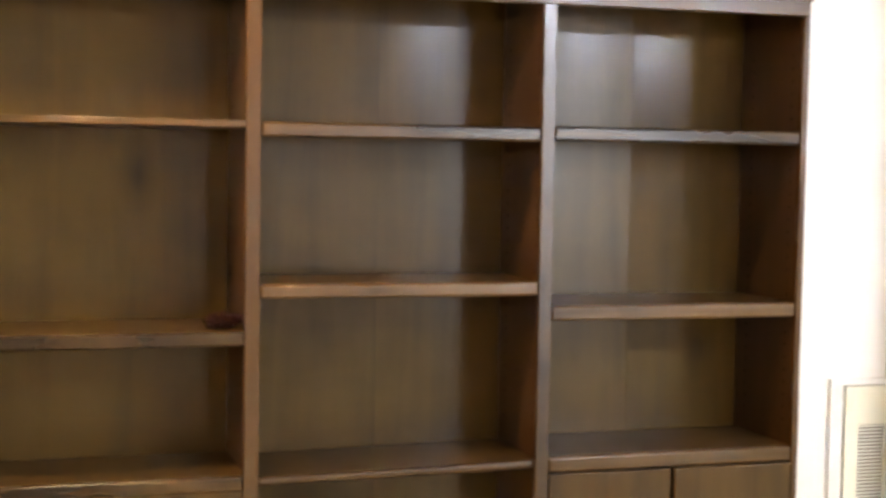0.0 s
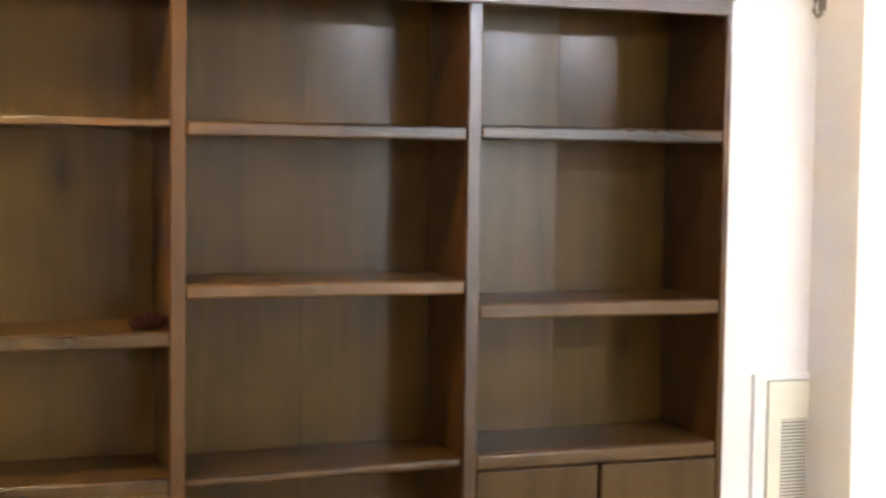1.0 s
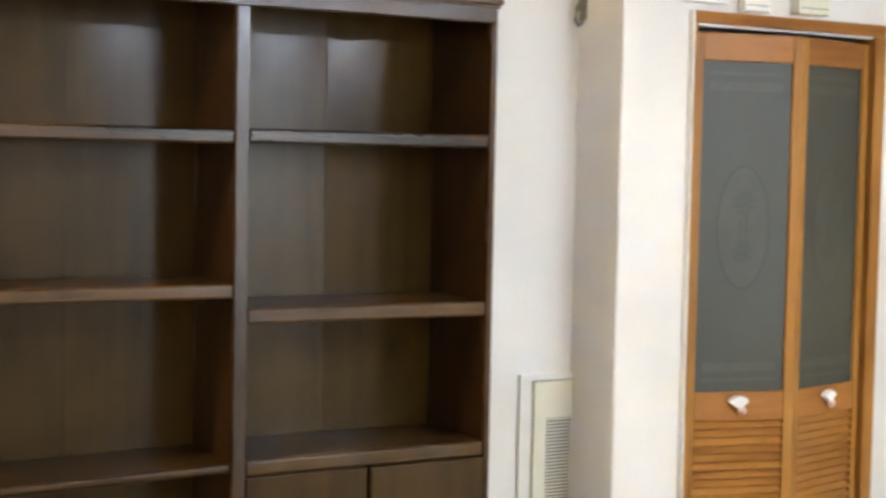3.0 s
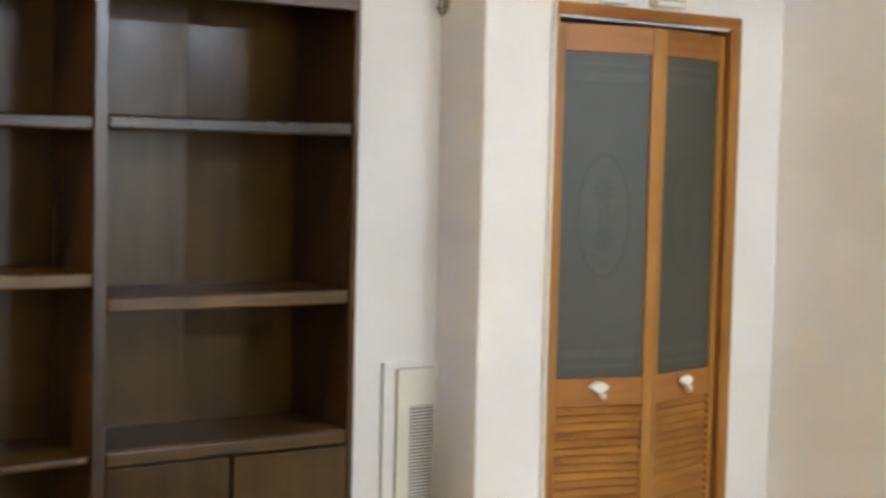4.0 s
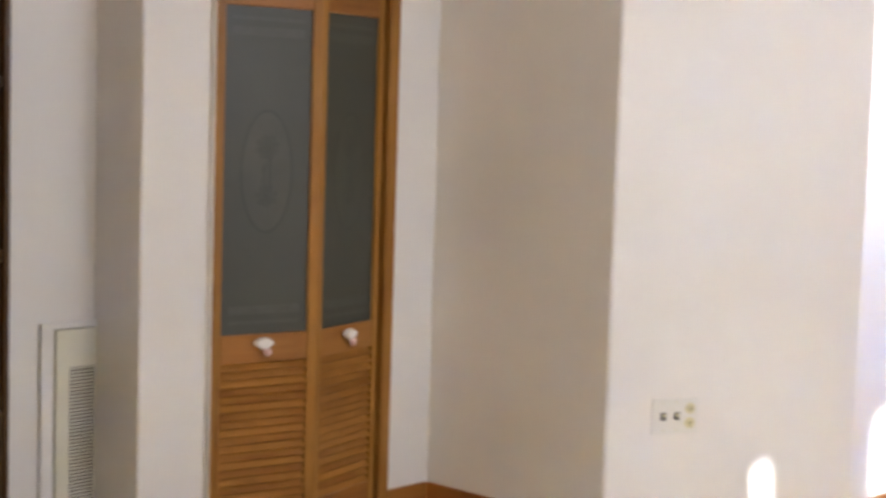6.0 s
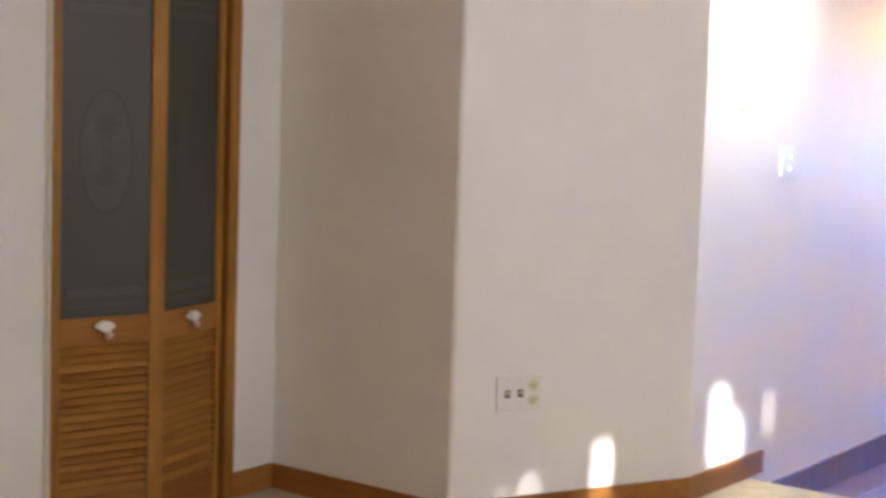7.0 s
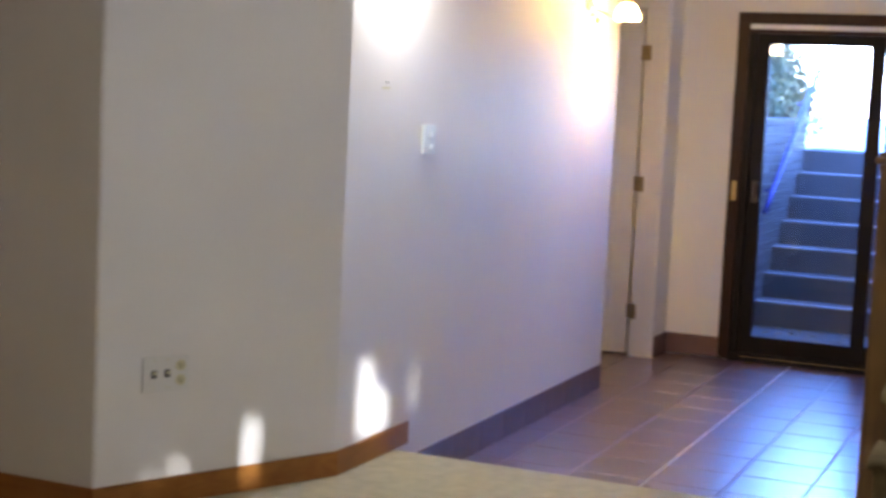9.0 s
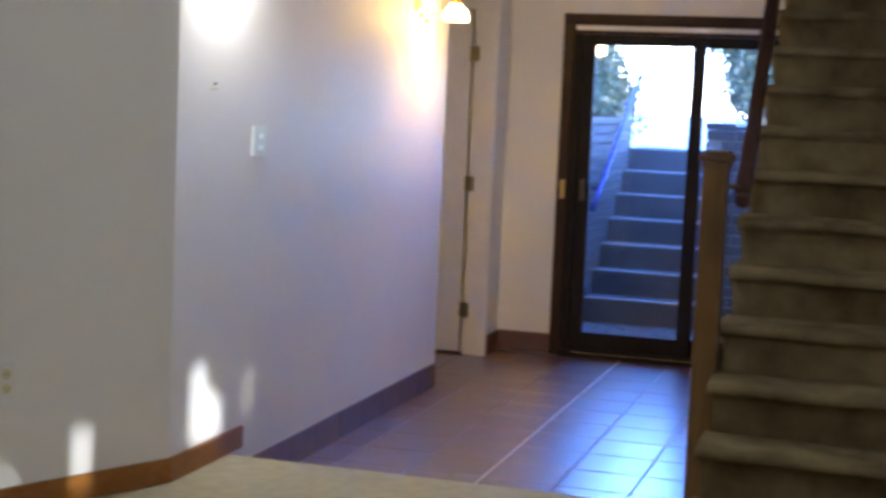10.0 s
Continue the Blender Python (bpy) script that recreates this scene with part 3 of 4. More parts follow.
# ---------------------------------------------------------------- closet
def bifold_leaf(width):
    """One leaf, hinge edge at x=0, lying along +x, face towards -y: dark frosted glass above, louvres below."""
    t = thing("bifold_door", (0, 0, 0), "honey-stained louvred bifold door leaf with dark etched glass, slightly folded open", "door", "closet bifold leaves")
    z0, z1, d = 0.012, 2.005, 0.028
    sw = 0.036
    pz0, pz1 = 0.774, 1.911
    lz0, lz1 = 0.150, 0.674
    for a in (0.0, width - sw):
        part("stile", box(a, a + sw, 0, d, z0, z1, 0.004), OAK_Z, t)
    part("top_rail", box(sw, width - sw, 0.001, d - 0.001, pz1, z1, 0.003), OAK_X, t)
    part("lock_rail", box(sw, width - sw, 0.001, d - 0.001, lz1, pz0, 0.003), OAK_X, t)
    part("bottom_rail", box(sw, width - sw, 0.001, d - 0.001, z0, lz0, 0.003), OAK_X, t)
    pane = part("pane", box(sw - 0.004, width - sw + 0.004, 0.011, 0.016, pz0 - 0.004, pz1 + 0.004), FROSTED, t, "frosted glass pane with an etched oval, coloured for the unlit closet behind")
    cx, cz = width / 2, (pz0 + pz1) / 2
    rw, rh = (width - 2 * sw) * 0.305, 0.216

    def ring(rx, rz, w, zc=cz, k=48, depth=0.0101):
        bm = bmesh.new()
        vs = []
        for j in range(k):
            a = 2 * math.pi * j / k
            c, s = math.cos(a), math.sin(a)
            vs.append((bm.verts.new((cx + (rx - w) * c, depth, zc + (rz - w) * s)), bm.verts.new((cx + rx * c, depth, zc + rz * s))))
        for j in range(k):
            p, q = vs[j], vs[(j + 1) % k]
            bm.faces.new((p[0], p[1], q[1], q[0]))
        return bm
    part("etched_oval", ring(rw, rh, 0.009), ETCHD, pane)
    part("etched_field", ring(rw - 0.010, rh - 0.010, rw - 0.012), FIELD, pane)
    petals = []
    for zc, n, rr in ((cz + 0.085, 8, 0.034), (cz + 0.085, 5, 0.014), (cz - 0.085, 7, 0.030), (cz - 0.085, 4, 0.012)):
        for k in range(n):
            a = 2 * math.pi * k / n + 0.3
            b = ring(0.013, 0.009, 0.005, zc, 16, 0.0097)
            bmesh.ops.translate(b, verts=b.verts[:], vec=(rr * math.cos(a), 0, rr * math.sin(a)))
            petals.append(b)
    for k in range(5):
        b = ring(0.006, 0.020, 0.004, cz + 0.03 - 0.02 * k, 12, 0.0097)
        bmesh.ops.translate(b, verts=b.verts[:], vec=(0.012 * (-1) ** k, 0, 0))
        petals.append(b)
    part("etched_bloom", merge(*petals), ETCHD, pane)
    inx = 0.03
    part("etched_bands", boxes([(sw + inx, width - sw - inx, 0.0100, 0.0103, pz0 + dz, pz0 + dz + hh) for dz, hh in ((0.035, 0.012), (0.07, 0.03))]
                               + [(sw + inx, width - sw - inx, 0.0100, 0.0103, pz1 - dz - hh, pz1 - dz) for dz, hh in ((0.035, 0.012), (0.07, 0.03))]), ETCH, pane)
    n = 18
    bm = bmesh.new()
    bx(bm, sw - 0.003, width - sw + 0.003, -0.0032, 0.0032, -0.0172, 0.0172, Matrix.Rotation(radians(-40), 4, "X"))
    bmesh.ops.bevel(bm, geom=bm.edges[:], offset=0.0018, segments=1, affect="EDGES")
    me = mesh_of("louvre", bm, OAK_L)
    for k in range(n):
        s = new("louvre", me)
        s.parent = t
        s.location = (0, d / 2, lz0 + 0.015 + (lz1 - lz0 - 0.030) * k / (n - 1))
    # shell-shaped porcelain knob with a pink bud
    kn = bmesh.new()
    kx, kz = width * 0.5 - 0.012, 0.742
    fan = []
    for j in range(9):
        a = radians(20 + 140 * j / 8)
        r = 0.045 * (1.0 + (0.07 if j % 2 else 0.0))
        fan.append((kx + r * math.cos(a), kz - 0.012 + 0.75 * r * math.sin(a)))
    fan = [(kx - 0.006, kz - 0.022)] + fan[::-1] + [(kx + 0.012, kz - 0.022)]
    lo = [kn.verts.new((x, -0.012, z)) for x, z in fan]
    hi = [kn.verts.new((kx + (x - kx) * 0.82, -0.030, kz + (z - kz) * 0.82)) for x, z in fan]
    kn.faces.new(hi)
    kn.faces.new(lo[::-1])
    for j in range(len(fan)):
        kn.faces.new((lo[j], lo[(j + 1) % len(fan)], hi[(j + 1) % len(fan)], hi[j]))
    bmesh.ops.recalc_face_normals(kn, faces=kn.faces[:])
    bmesh.ops.bevel(kn, geom=kn.edges[:], offset=0.003, segments=2, affect="EDGES")
    neck = lathe([(0.008, 0), (0.008, 0.014)], 12, (kx, 0, kz - 0.005), "y")
    knob = part("knob", merge(kn, neck), PORCELAIN, t, "white shell-shaped porcelain knob with a pink bud")
    part("bud", lathe([(0.002, 0.0), (0.012, 0.003), (0.016, 0.012), (0.012, 0.021), (0.004, 0.026)], 14, (kx + 0.012, -0.012, kz - 0.030), "y"), PINK, knob, "pink bud", True)
    return t


LEAFW = 0.412
FOLD = math.acos((CLO1 - CLO0 - 0.012) / 2 / LEAFW)
leaf = bifold_leaf(LEAFW)
leaf.matrix_basis = pose(CLO0 + 0.006, YC + 0.01, 0, 0, 0, -math.degrees(FOLD))
other = copy_thing(leaf, pose((CLO0 + CLO1) / 2, YC + 0.01 - LEAFW * math.sin(FOLD), 0, 0, 0, math.degrees(FOLD)))

tr = thing("closet_casing", (3.6, YC, 0), "honey-stained wooden closet casing with a white track", "door frame", kind="structure")
under(tr, "head", box(CLO0 - 0.02, CLO1 + 0.05, YC - 0.016, YC + 0.09, CLOZ - 0.002, CLOZ + 0.040, 0.004), OAK_X)
under(tr, "jamb", box(CLO0 - 0.02, CLO0 + 0.002, YC - 0.014, YC + 0.09, 0, CLOZ - 0.002, 0.003), OAK_Z)
under(tr, "jamb", box(CLO1 - 0.002, CLO1 + 0.05, YC - 0.016, YC + 0.09, 0, CLOZ - 0.002, 0.004), OAK_Z)
under(tr, "edge_strip", box(CLO0 - 0.026, CLO0 - 0.0205, YC - 0.026, YC, 0, CLOZ + 0.040, 0.002), TRIMW, "white edge strip beside the jamb")
under(tr, "track", box(CLO0 + 0.004, CLO1 - 0.004, YC - 0.004, YC + 0.03, CLOZ - 0.011, CLOZ - 0.003, 0.001), TRIMW)


def wall_box(x0, x1, deep, z0, z1, mat, label):
    t = thing("chime_box", ((x0 + x1) / 2, YC, z0), label, "chime box", "boxes over the closet")
    under(t, "cover", box(x0, x1, YC - deep, YC - 0.004, z0, z1, 0.006), mat, smooth=False)
    under(t, "back_plate", box(x0 + 0.01, x1 - 0.01, YC - 0.004, YC, z0 + 0.01, z1 - 0.01), PLASTIC)
    under(t, "seam", box(x0 + 0.008, x1 - 0.008, YC - deep - 0.001, YC - deep, z0 + 0.02, z0 + 0.023), SLOT)


wall_box(3.593, 3.734, 0.055, 2.086, 2.26, CREAM, "cream plastic box on the wall over the closet")
wall_box(3.360, 3.471, 0.045, 2.081, 2.22, PLASTIC, "small white plastic box on the wall over the closet")
wall_box(3.120, 3.303, 0.030, 2.099, 2.24, PLASTIC, "flat white plastic box on the wall over the closet")

# hook on the corner by the bookcase
hk = thing("coat_hook", (XP - 0.0, 4.26, 2.03), "dark rounded metal coat hook on the wall corner", "hook")
under(hk, "plate", box(XP - 0.008, XP, 4.225, 4.262, 2.04, 2.16, 0.003), HOOKM)
under(hk, "arm", tube([(XP - 0.006, 4.245, 2.12), (XP - 0.03, 4.245, 2.075), (XP - 0.035, 4.245, 2.04), (XP - 0.022, 4.245, 2.02), (XP - 0.004, 4.245, 2.035)], 0.007, 10), HOOKM, smooth=True)


# ---------------------------------------------------------------- skirting
def skirting(name, pts, mat_list, h, d, z0, label):
    """Boards along the foot of a run of walls; pts in order, the room on the right-hand side."""
    t = thing(name, (*pts[0], z0), label, "baseboard", kind="structure")
    off = []
    for i, p in enumerate(pts):
        p = Vector(p)
        ns = []
        if i:
            e = (p - Vector(pts[i - 1])).normalized()
            ns.append(Vector((e.y, -e.x)))
        if i < len(pts) - 1:
            e = (Vector(pts[i + 1]) - p).normalized()
            ns.append(Vector((e.y, -e.x)))
        n = sum(ns, Vector((0, 0))).normalized()
        off.append(p + n * (d / n.dot(ns[0])))
    for i in range(len(pts) - 1):
        bm = prism([pts[i], off[i], off[i + 1], pts[i + 1]], z0 + 0.002, z0 + h)
        es = [e for e in bm.edges if all(v.co.z > z0 + h - 1e-4 for v in e.verts)]
        bmesh.ops.bevel(bm, geom=es, offset=0.003, segments=2, affect="EDGES")
        under(t, "board", bm, mat_list[i])
    return t


skirting("baseboard", [(CLO1 + 0.052, YC), (XJ, YC), J2, J3, (5.945, YW)], [OAK_X, OAK_Y, OAK_X, OAK_X], 0.100, 0.014, 0.0, "honey-stained wooden baseboard along the carpet")
skirting("baseboard", [(2.366, YN), (2.678, YN)], [TRIMW], 0.09, 0.012, 0.0, "white painted baseboard")


def tile_skirting(name, p, q, h, d):
    t = thing(name, (*p, ZT), "brown glazed tile skirting along the hall floor", "baseboard", kind="structure")
    p, q = Vector(p), Vector(q)
    length = (q - p).length
    n = max(1, round(length / 0.34))
    w = length / n
    bm = box(0.001, w - 0.001, -d, 0, 0.002, h, 0.002, 1)
    me = mesh_of("tile", bm, TILEBASE)
    a = math.atan2(q.y - p.y, q.x - p.x)
    for k in range(n):
        o = new("tile", me)
        o.parent = t
        o.location = ((q - p) * (k / n)).to_3d()
        o.rotation_euler = (0, 0, a)
    return t


tile_skirting("baseboard", (XCARPET + 0.01, YW), (XE - 0.028, YW), 0.148, 0.012)
tile_skirting("baseboard", (XA + 0.03, 2.70), (XF, 2.70), 0.148, 0.012)
tile_skirting("baseboard", (XF, 2.688), (XF, 2.315), 0.148, 0.012)


# ---------------------------------------------------------------- switch plates
def plate_frame(t, origin, a):
    t.matrix_basis = Matrix.Translation(origin) @ Matrix.Rotation(a, 4, "Z")


def outlet_plate():
    """Three-gang plate on the slanting wall: two toggles and one double outlet."""
    t = thing("switch_plate", (0, 0, 0), "white three-gang plate with two switches and an outlet", "switch plate")
    part("plate", box(-0.0865, 0.0865, -0.007, 0.004, -0.058, 0.058, 0.0025), PLATE, t)
    for x in (-0.046, 0.004):
        part("toggle_slot", box(x - 0.011, x + 0.011, -0.0085, -0.0071, -0.013, 0.013, 0.0005), SLOT, t)
        part("toggle", box(x - 0.005, x + 0.005, -0.017, -0.0086, 0.000, 0.008, 0.001), ALMOND, t)
    for z in (-0.024, 0.024):
        o = part("outlet", lathe([(0.018, 0.0071), (0.018, 0.0095), (0.016, 0.0105)], 20, (0.054, 0, z), "y"), ALMOND, t, "almond round outlet face")
        part("slots", boxes([(0.054 - 0.008, 0.054 - 0.005, -0.0112, -0.0106, z - 0.004, z + 0.006), (0.054 + 0.005, 0.054 + 0.008, -0.0112, -0.0106, z - 0.004, z + 0.006), (0.052, 0.056, -0.0112, -0.0106, z - 0.012, z - 0.008)]), SLOT, o)
    for x, z in ((-0.046, 0.045), (-0.046, -0.045), (0.004, 0.045), (0.004, -0.045)):
        part("screw", lathe([(0.003, 0.0071), (0.003, 0.0080)], 10, (x, 0, z), "y"), ALMOND, t)
    return t


pl = outlet_plate()
dv = (Vector(J3) - Vector(J2)).normalized()
plate_frame(pl, (4.538, J2[1] - (4.538 - J2[0]) * 0.4610, 0.490), math.atan2(dv.y, dv.x))
pl.matrix_basis = pl.matrix_basis @ Matrix.Scale(1.12, 4)


def wall_switch():
    t = thing("light_switch", (0, 0, 0), "white double switch plate on the hall wall", "light switch")
    part("plate", box(-0.066, 0.062, -0.014, 0, -0.064, 0.064, 0.003), SWITCHW, t)
    for z in (0.026, -0.026):
        part("toggle", box(-0.010, 0.024, -0.030, -0.0141, z - 0.016, z + 0.004, 0.004), SWITCHW, t)
    return t


plate_frame(wall_switch(), (6.035, YW, 1.350), 0)
nl = thing("picture_nail", (5.59, YW, 1.577), "small dark nail over a pale hanger on the wall", "nail")
under(nl, "nail", tube([(5.585, YW, 1.586), (5.582, YW - 0.014, 1.590)], 0.003, 8), SLOT)
under(nl, "bracket", box(5.555, 5.625, YW - 0.0015, YW, 1.562, 1.570, 0.0004), ALMOND)


# ---------------------------------------------------------------- hall: white door
def panel_door():
    t = thing("door_1", (XA, DOOR0, ZT), "white six-panel door, closed, with aged brass hinges", "door", kind="structure")
    x0 = XA + 0.018
    y0, y1, z0, z1 = DOOR0 + 0.030, DOOR1 - 0.004, ZT + 0.012, DOORZ - 0.006
    w = y1 - y0
    slab = under(t, "slab", box(x0 + 0.010, x0 + 0.035, y0, y1, z0, z1), TRIMW)
    rails = [(z0, 0.012), (0.60, 0.757), (1.679, 1.76), (z1 - 0.13, z1)]
    for a, b in rails:
        under(t, "rail", box(x0, x0 + 0.0102, y0 + 0.10, y1 - 0.10, a, b, 0.002), TRIMW)
    for a, b in ((y0, y0 + 0.0995), (y0 + w / 2 - 0.045, y0 + w / 2 + 0.045), (y1 - 0.0995, y1)):
        if a > y0 and b < y1:
            for (p, q), (r, s) in zip(rails, rails[1:]):
                under(t, "muntin", box(x0 + 0.0004, x0 + 0.010, a, b, q, r, 0.002), TRIMW)
        else:
            under(t, "stile", box(x0, x0 + 0.0102, a, b, z0, z1, 0.002), TRIMW)
    for (p, q), (r, s) in zip(rails, rails[1:]):
        for a, b in ((y0 + 0.10, y0 + w / 2 - 0.045), (y0 + w / 2 + 0.045, y1 - 0.10)):
            under(t, "raised_panel", box(x0 + 0.003, x0 + 0.0101, a + 0.025, b - 0.025, q + 0.025, r - 0.025, 0.004, 1), TRIMW)
    for z in (1.910, 1.0, 0.104):
        under(t, "hinge", merge(box(XA - 0.0215, XA - 0.0185, DOOR0 - 0.040, DOOR0 - 0.003, z - 0.052, z + 0.052, 0.001), box(x0 - 0.004, x0 - 0.0005, DOOR0 - 0.001, DOOR0 + 0.040, z - 0.052, z + 0.052, 0.001), tube([(x0 - 0.010, DOOR0 + 0.002, z - 0.056), (x0 - 0.010, DOOR0 + 0.002, z + 0.056)], 0.008, 10)), OLDBRASS, "aged brass hinge")
    under(t, "knob", lathe([(0.026, 0), (0.026, 0.006), (0.010, 0.010), (0.010, 0.035), (0.026, 0.045), (0.028, 0.058), (0.016, 0.070)], 20, (x0, y1 - 0.06, 0.73), "x"), OLDBRASS, "aged brass knob", True)
    c = thing("door_casing", (XA, DOOR0, ZT), "white painted casing round the hall door", "door frame", kind="structure")
    under(c, "casing_side", box(XA - 0.018, XA + 0.12, 2.712, DOOR0 - 0.002, ZT + 0.001, DOORZ, 0.004), TRIMW)
    under(c, "casing_side", box(XA - 0.018, XA + 0.12, DOOR1 + 0.002, DOOR1 + 0.10, ZT + 0.001, DOORZ, 0.004), TRIMW)
    under(c, "casing_head", box(XA - 0.020, XA + 0.12, 2.712, DOOR1 + 0.10, DOORZ + 0.001, DOORZ + 0.09, 0.004), TRIMW)
    return t


panel_door()


# ---------------------------------------------------------------- hall: patio door
def patio_door():
    t = thing("glass_door", (XF, 1.35, ZT), "dark brown framed sliding glass patio door, closed", "door", kind="structure")
    ztop, zb = 2.226, ZT
    # outer trim
    under(t, "trim", box(XF - 0.02, XF, 2.232, 2.312, zb + 0.001, ztop - 0.07, 0.003), FRAME)
    under(t, "trim", box(XF - 0.02, XF, 0.39, 0.466, zb + 0.001, ztop - 0.07, 0.003), FRAME)
    under(t, "trim", box(XF - 0.022, XF, 0.39, 2.312, ztop - 0.07, ztop, 0.003), FRAME)
    under(t, "weather_strip", box(XF - 0.012, XF + 0.01, 0.475, 2.225, 2.112, 2.146, 0.003), TRIMW, "pale strip under the head trim")
    # fixed frame
    under(t, "frame_head", box(XF, XF + 0.13, 0.462, 2.238, 2.085, 2.158, 0.003), FRAME)
    under(t, "frame_side", box(XF, XF + 0.13, 2.180, 2.238, zb + 0.001, 2.085, 0.003), BRONZE)
    under(t, "frame_side", box(XF, XF + 0.13, 0.462, 0.520, zb + 0.001, 2.085, 0.003), BRONZE)
    under(t, "threshold", box(XF - 0.03, XF + 0.15, 0.462, 2.238, zb - 0.004, -0.165, 0.004), BRONZE)
    under(t, "sill_line", box(XF - 0.034, XF - 0.030, 0.55, 2.14, -0.184, -0.178), OLDBRASS)
    for k, (a, b, x) in enumerate(((1.310, 2.178, XF + 0.03), (0.522, 1.405, XF + 0.075))):
        s = under(t, "sash", boxes([(x, x + 0.04, b - 0.088, b, -0.163, 2.083), (x, x + 0.04, a, a + 0.095, -0.163, 2.083),
                                    (x, x + 0.04, a + 0.095, b - 0.088, 2.012, 2.083), (x, x + 0.04, a + 0.095, b - 0.088, -0.163, -0.042)]), BRONZE)
        bm = box(x + 0.016, x + 0.022, a + 0.09, b - 0.083, -0.047, 2.017)
        bmesh.ops.translate(bm, verts=bm.verts[:], vec=-t.location)
        g = part("pane", bm, GLASS, s, "clear glass pane")
        g.visible_shadow = False
    under(t, "handle", merge(box(XF + 0.012, XF + 0.030, 2.120, 2.150, 0.905, 1.06, 0.004), tube([(XF + 0.01, 2.105, 0.92), (XF - 0.02, 2.105, 0.94), (XF - 0.02, 2.105, 1.03), (XF + 0.01, 2.105, 1.05)], 0.008, 8)), BLACKM, "dark handle")
    under(t, "strike_plate", box(XF - 0.026, XF - 0.021, 2.250, 2.285, 0.915, 1.050, 0.002), BRASS, "brass plate on the trim")
    return t


patio_door()


# ---------------------------------------------------------------- sconce and lamps
def sconce(x, y, z, out, glass, label):
    """Brass wall lamp: back plate, swept arm, socket and bell shade of glowing glass."""
    t = thing("wall_sconce", (x, y, z), label, "wall lamp", "hall wall lamps")
    under(t, "back_plate", lathe([(0.055, 0), (0.055, 0.006), (0.040, 0.014), (0.018, 0.020)], 24, (x - 0.09, y, z), "y"), OLDBRASS, smooth=True)
    pts = [(x - 0.09, y - 0.015, z), (x - 0.08, y - 0.045, z - 0.045), (x - 0.03, y - 0.08, z - 0.06), (x + 0.03, y - 0.13, z - 0.085), (x + 0.045, y - out + 0.025, z - 0.05), (x + 0.05, y - out + 0.01, z + 0.0)]
    under(t, "arm", tube(pts, 0.007, 10), OLDBRASS, smooth=True)
    under(t, "scroll", tube([(x - 0.06 + 0.030 * math.cos(a), y - 0.05, z - 0.085 + 0.030 * math.sin(a)) for a in [2.6 + j * 0.4 for j in range(10)]], 0.008, 8), OLDBRASS, smooth=True)
    under(t, "finial", lathe([(0.002, -0.035), (0.010, -0.028), (0.012, -0.018), (0.006, -0.008), (0.014, 0.0)], 16, (x - 0.09, y - 0.025, z - 0.055)), OLDBRASS, smooth=True)
    cx, cy, cz = x + 0.05, y - out, z - 0.03
    under(t, "socket", lathe([(0.012, 0.055), (0.026, 0.060), (0.026, 0.095), (0.012, 0.105)], 20, (cx, cy, cz - 0.03)), BRASS, smooth=True)
    under(t, "shade", lathe([(0.030, 0.030), (0.050, 0.012), (0.066, -0.020), (0.072, -0.060), (0.069, -0.060), (0.062, -0.020), (0.046, 0.010), (0.028, 0.028)], 28, (cx, cy, cz)), glass, "lit milky glass shade", True)
    return t


def ceiling_lamp(x, y, z, r, mat, label, name="ceiling_lamp"):
    t = thing(name, (x, y, z), label, "ceiling lamp")
    under(t, "rim", lathe([(r, 0), (r, -0.012), (r * 0.86, -0.018), (r * 0.80, -0.010), (r * 0.80, 0)], 28, (x, y, z)), TRIMW, smooth=True)
    under(t, "lens", lathe([(r * 0.79, -0.004), (r * 0.6, -0.010), (0.004, -0.012)], 28, (x, y, z)), mat, "glowing lens", True)
    return t


sconce(8.30, YW, 2.12, 0.19, SHADEG, "brass wall lamp with a warm lit glass shade")
sconce(5.57, YW, 2.28, 0.10, COOLBULB, "brass wall lamp with a cool white glass shade")
for dx, dy in DOWNLIGHTS:
    ceiling_lamp(dx, dy, ZC, 0.08, COOLBULB, "round recessed ceiling downlight with a white rim", "downlight")
# fixtures for the two added fill lamps
for lx, ly in ((-1.2, -1.5), (-3.2, 3.15)):
    ceiling_lamp(lx, ly, ZC, 0.12, BULB, "unseen round ceiling lamp with a warm lens, added as fill")
ceiling_lamp(0.35, 3.40, ZC, 0.08, BULB, "small round recessed lamp with a warm lens", "downlight")


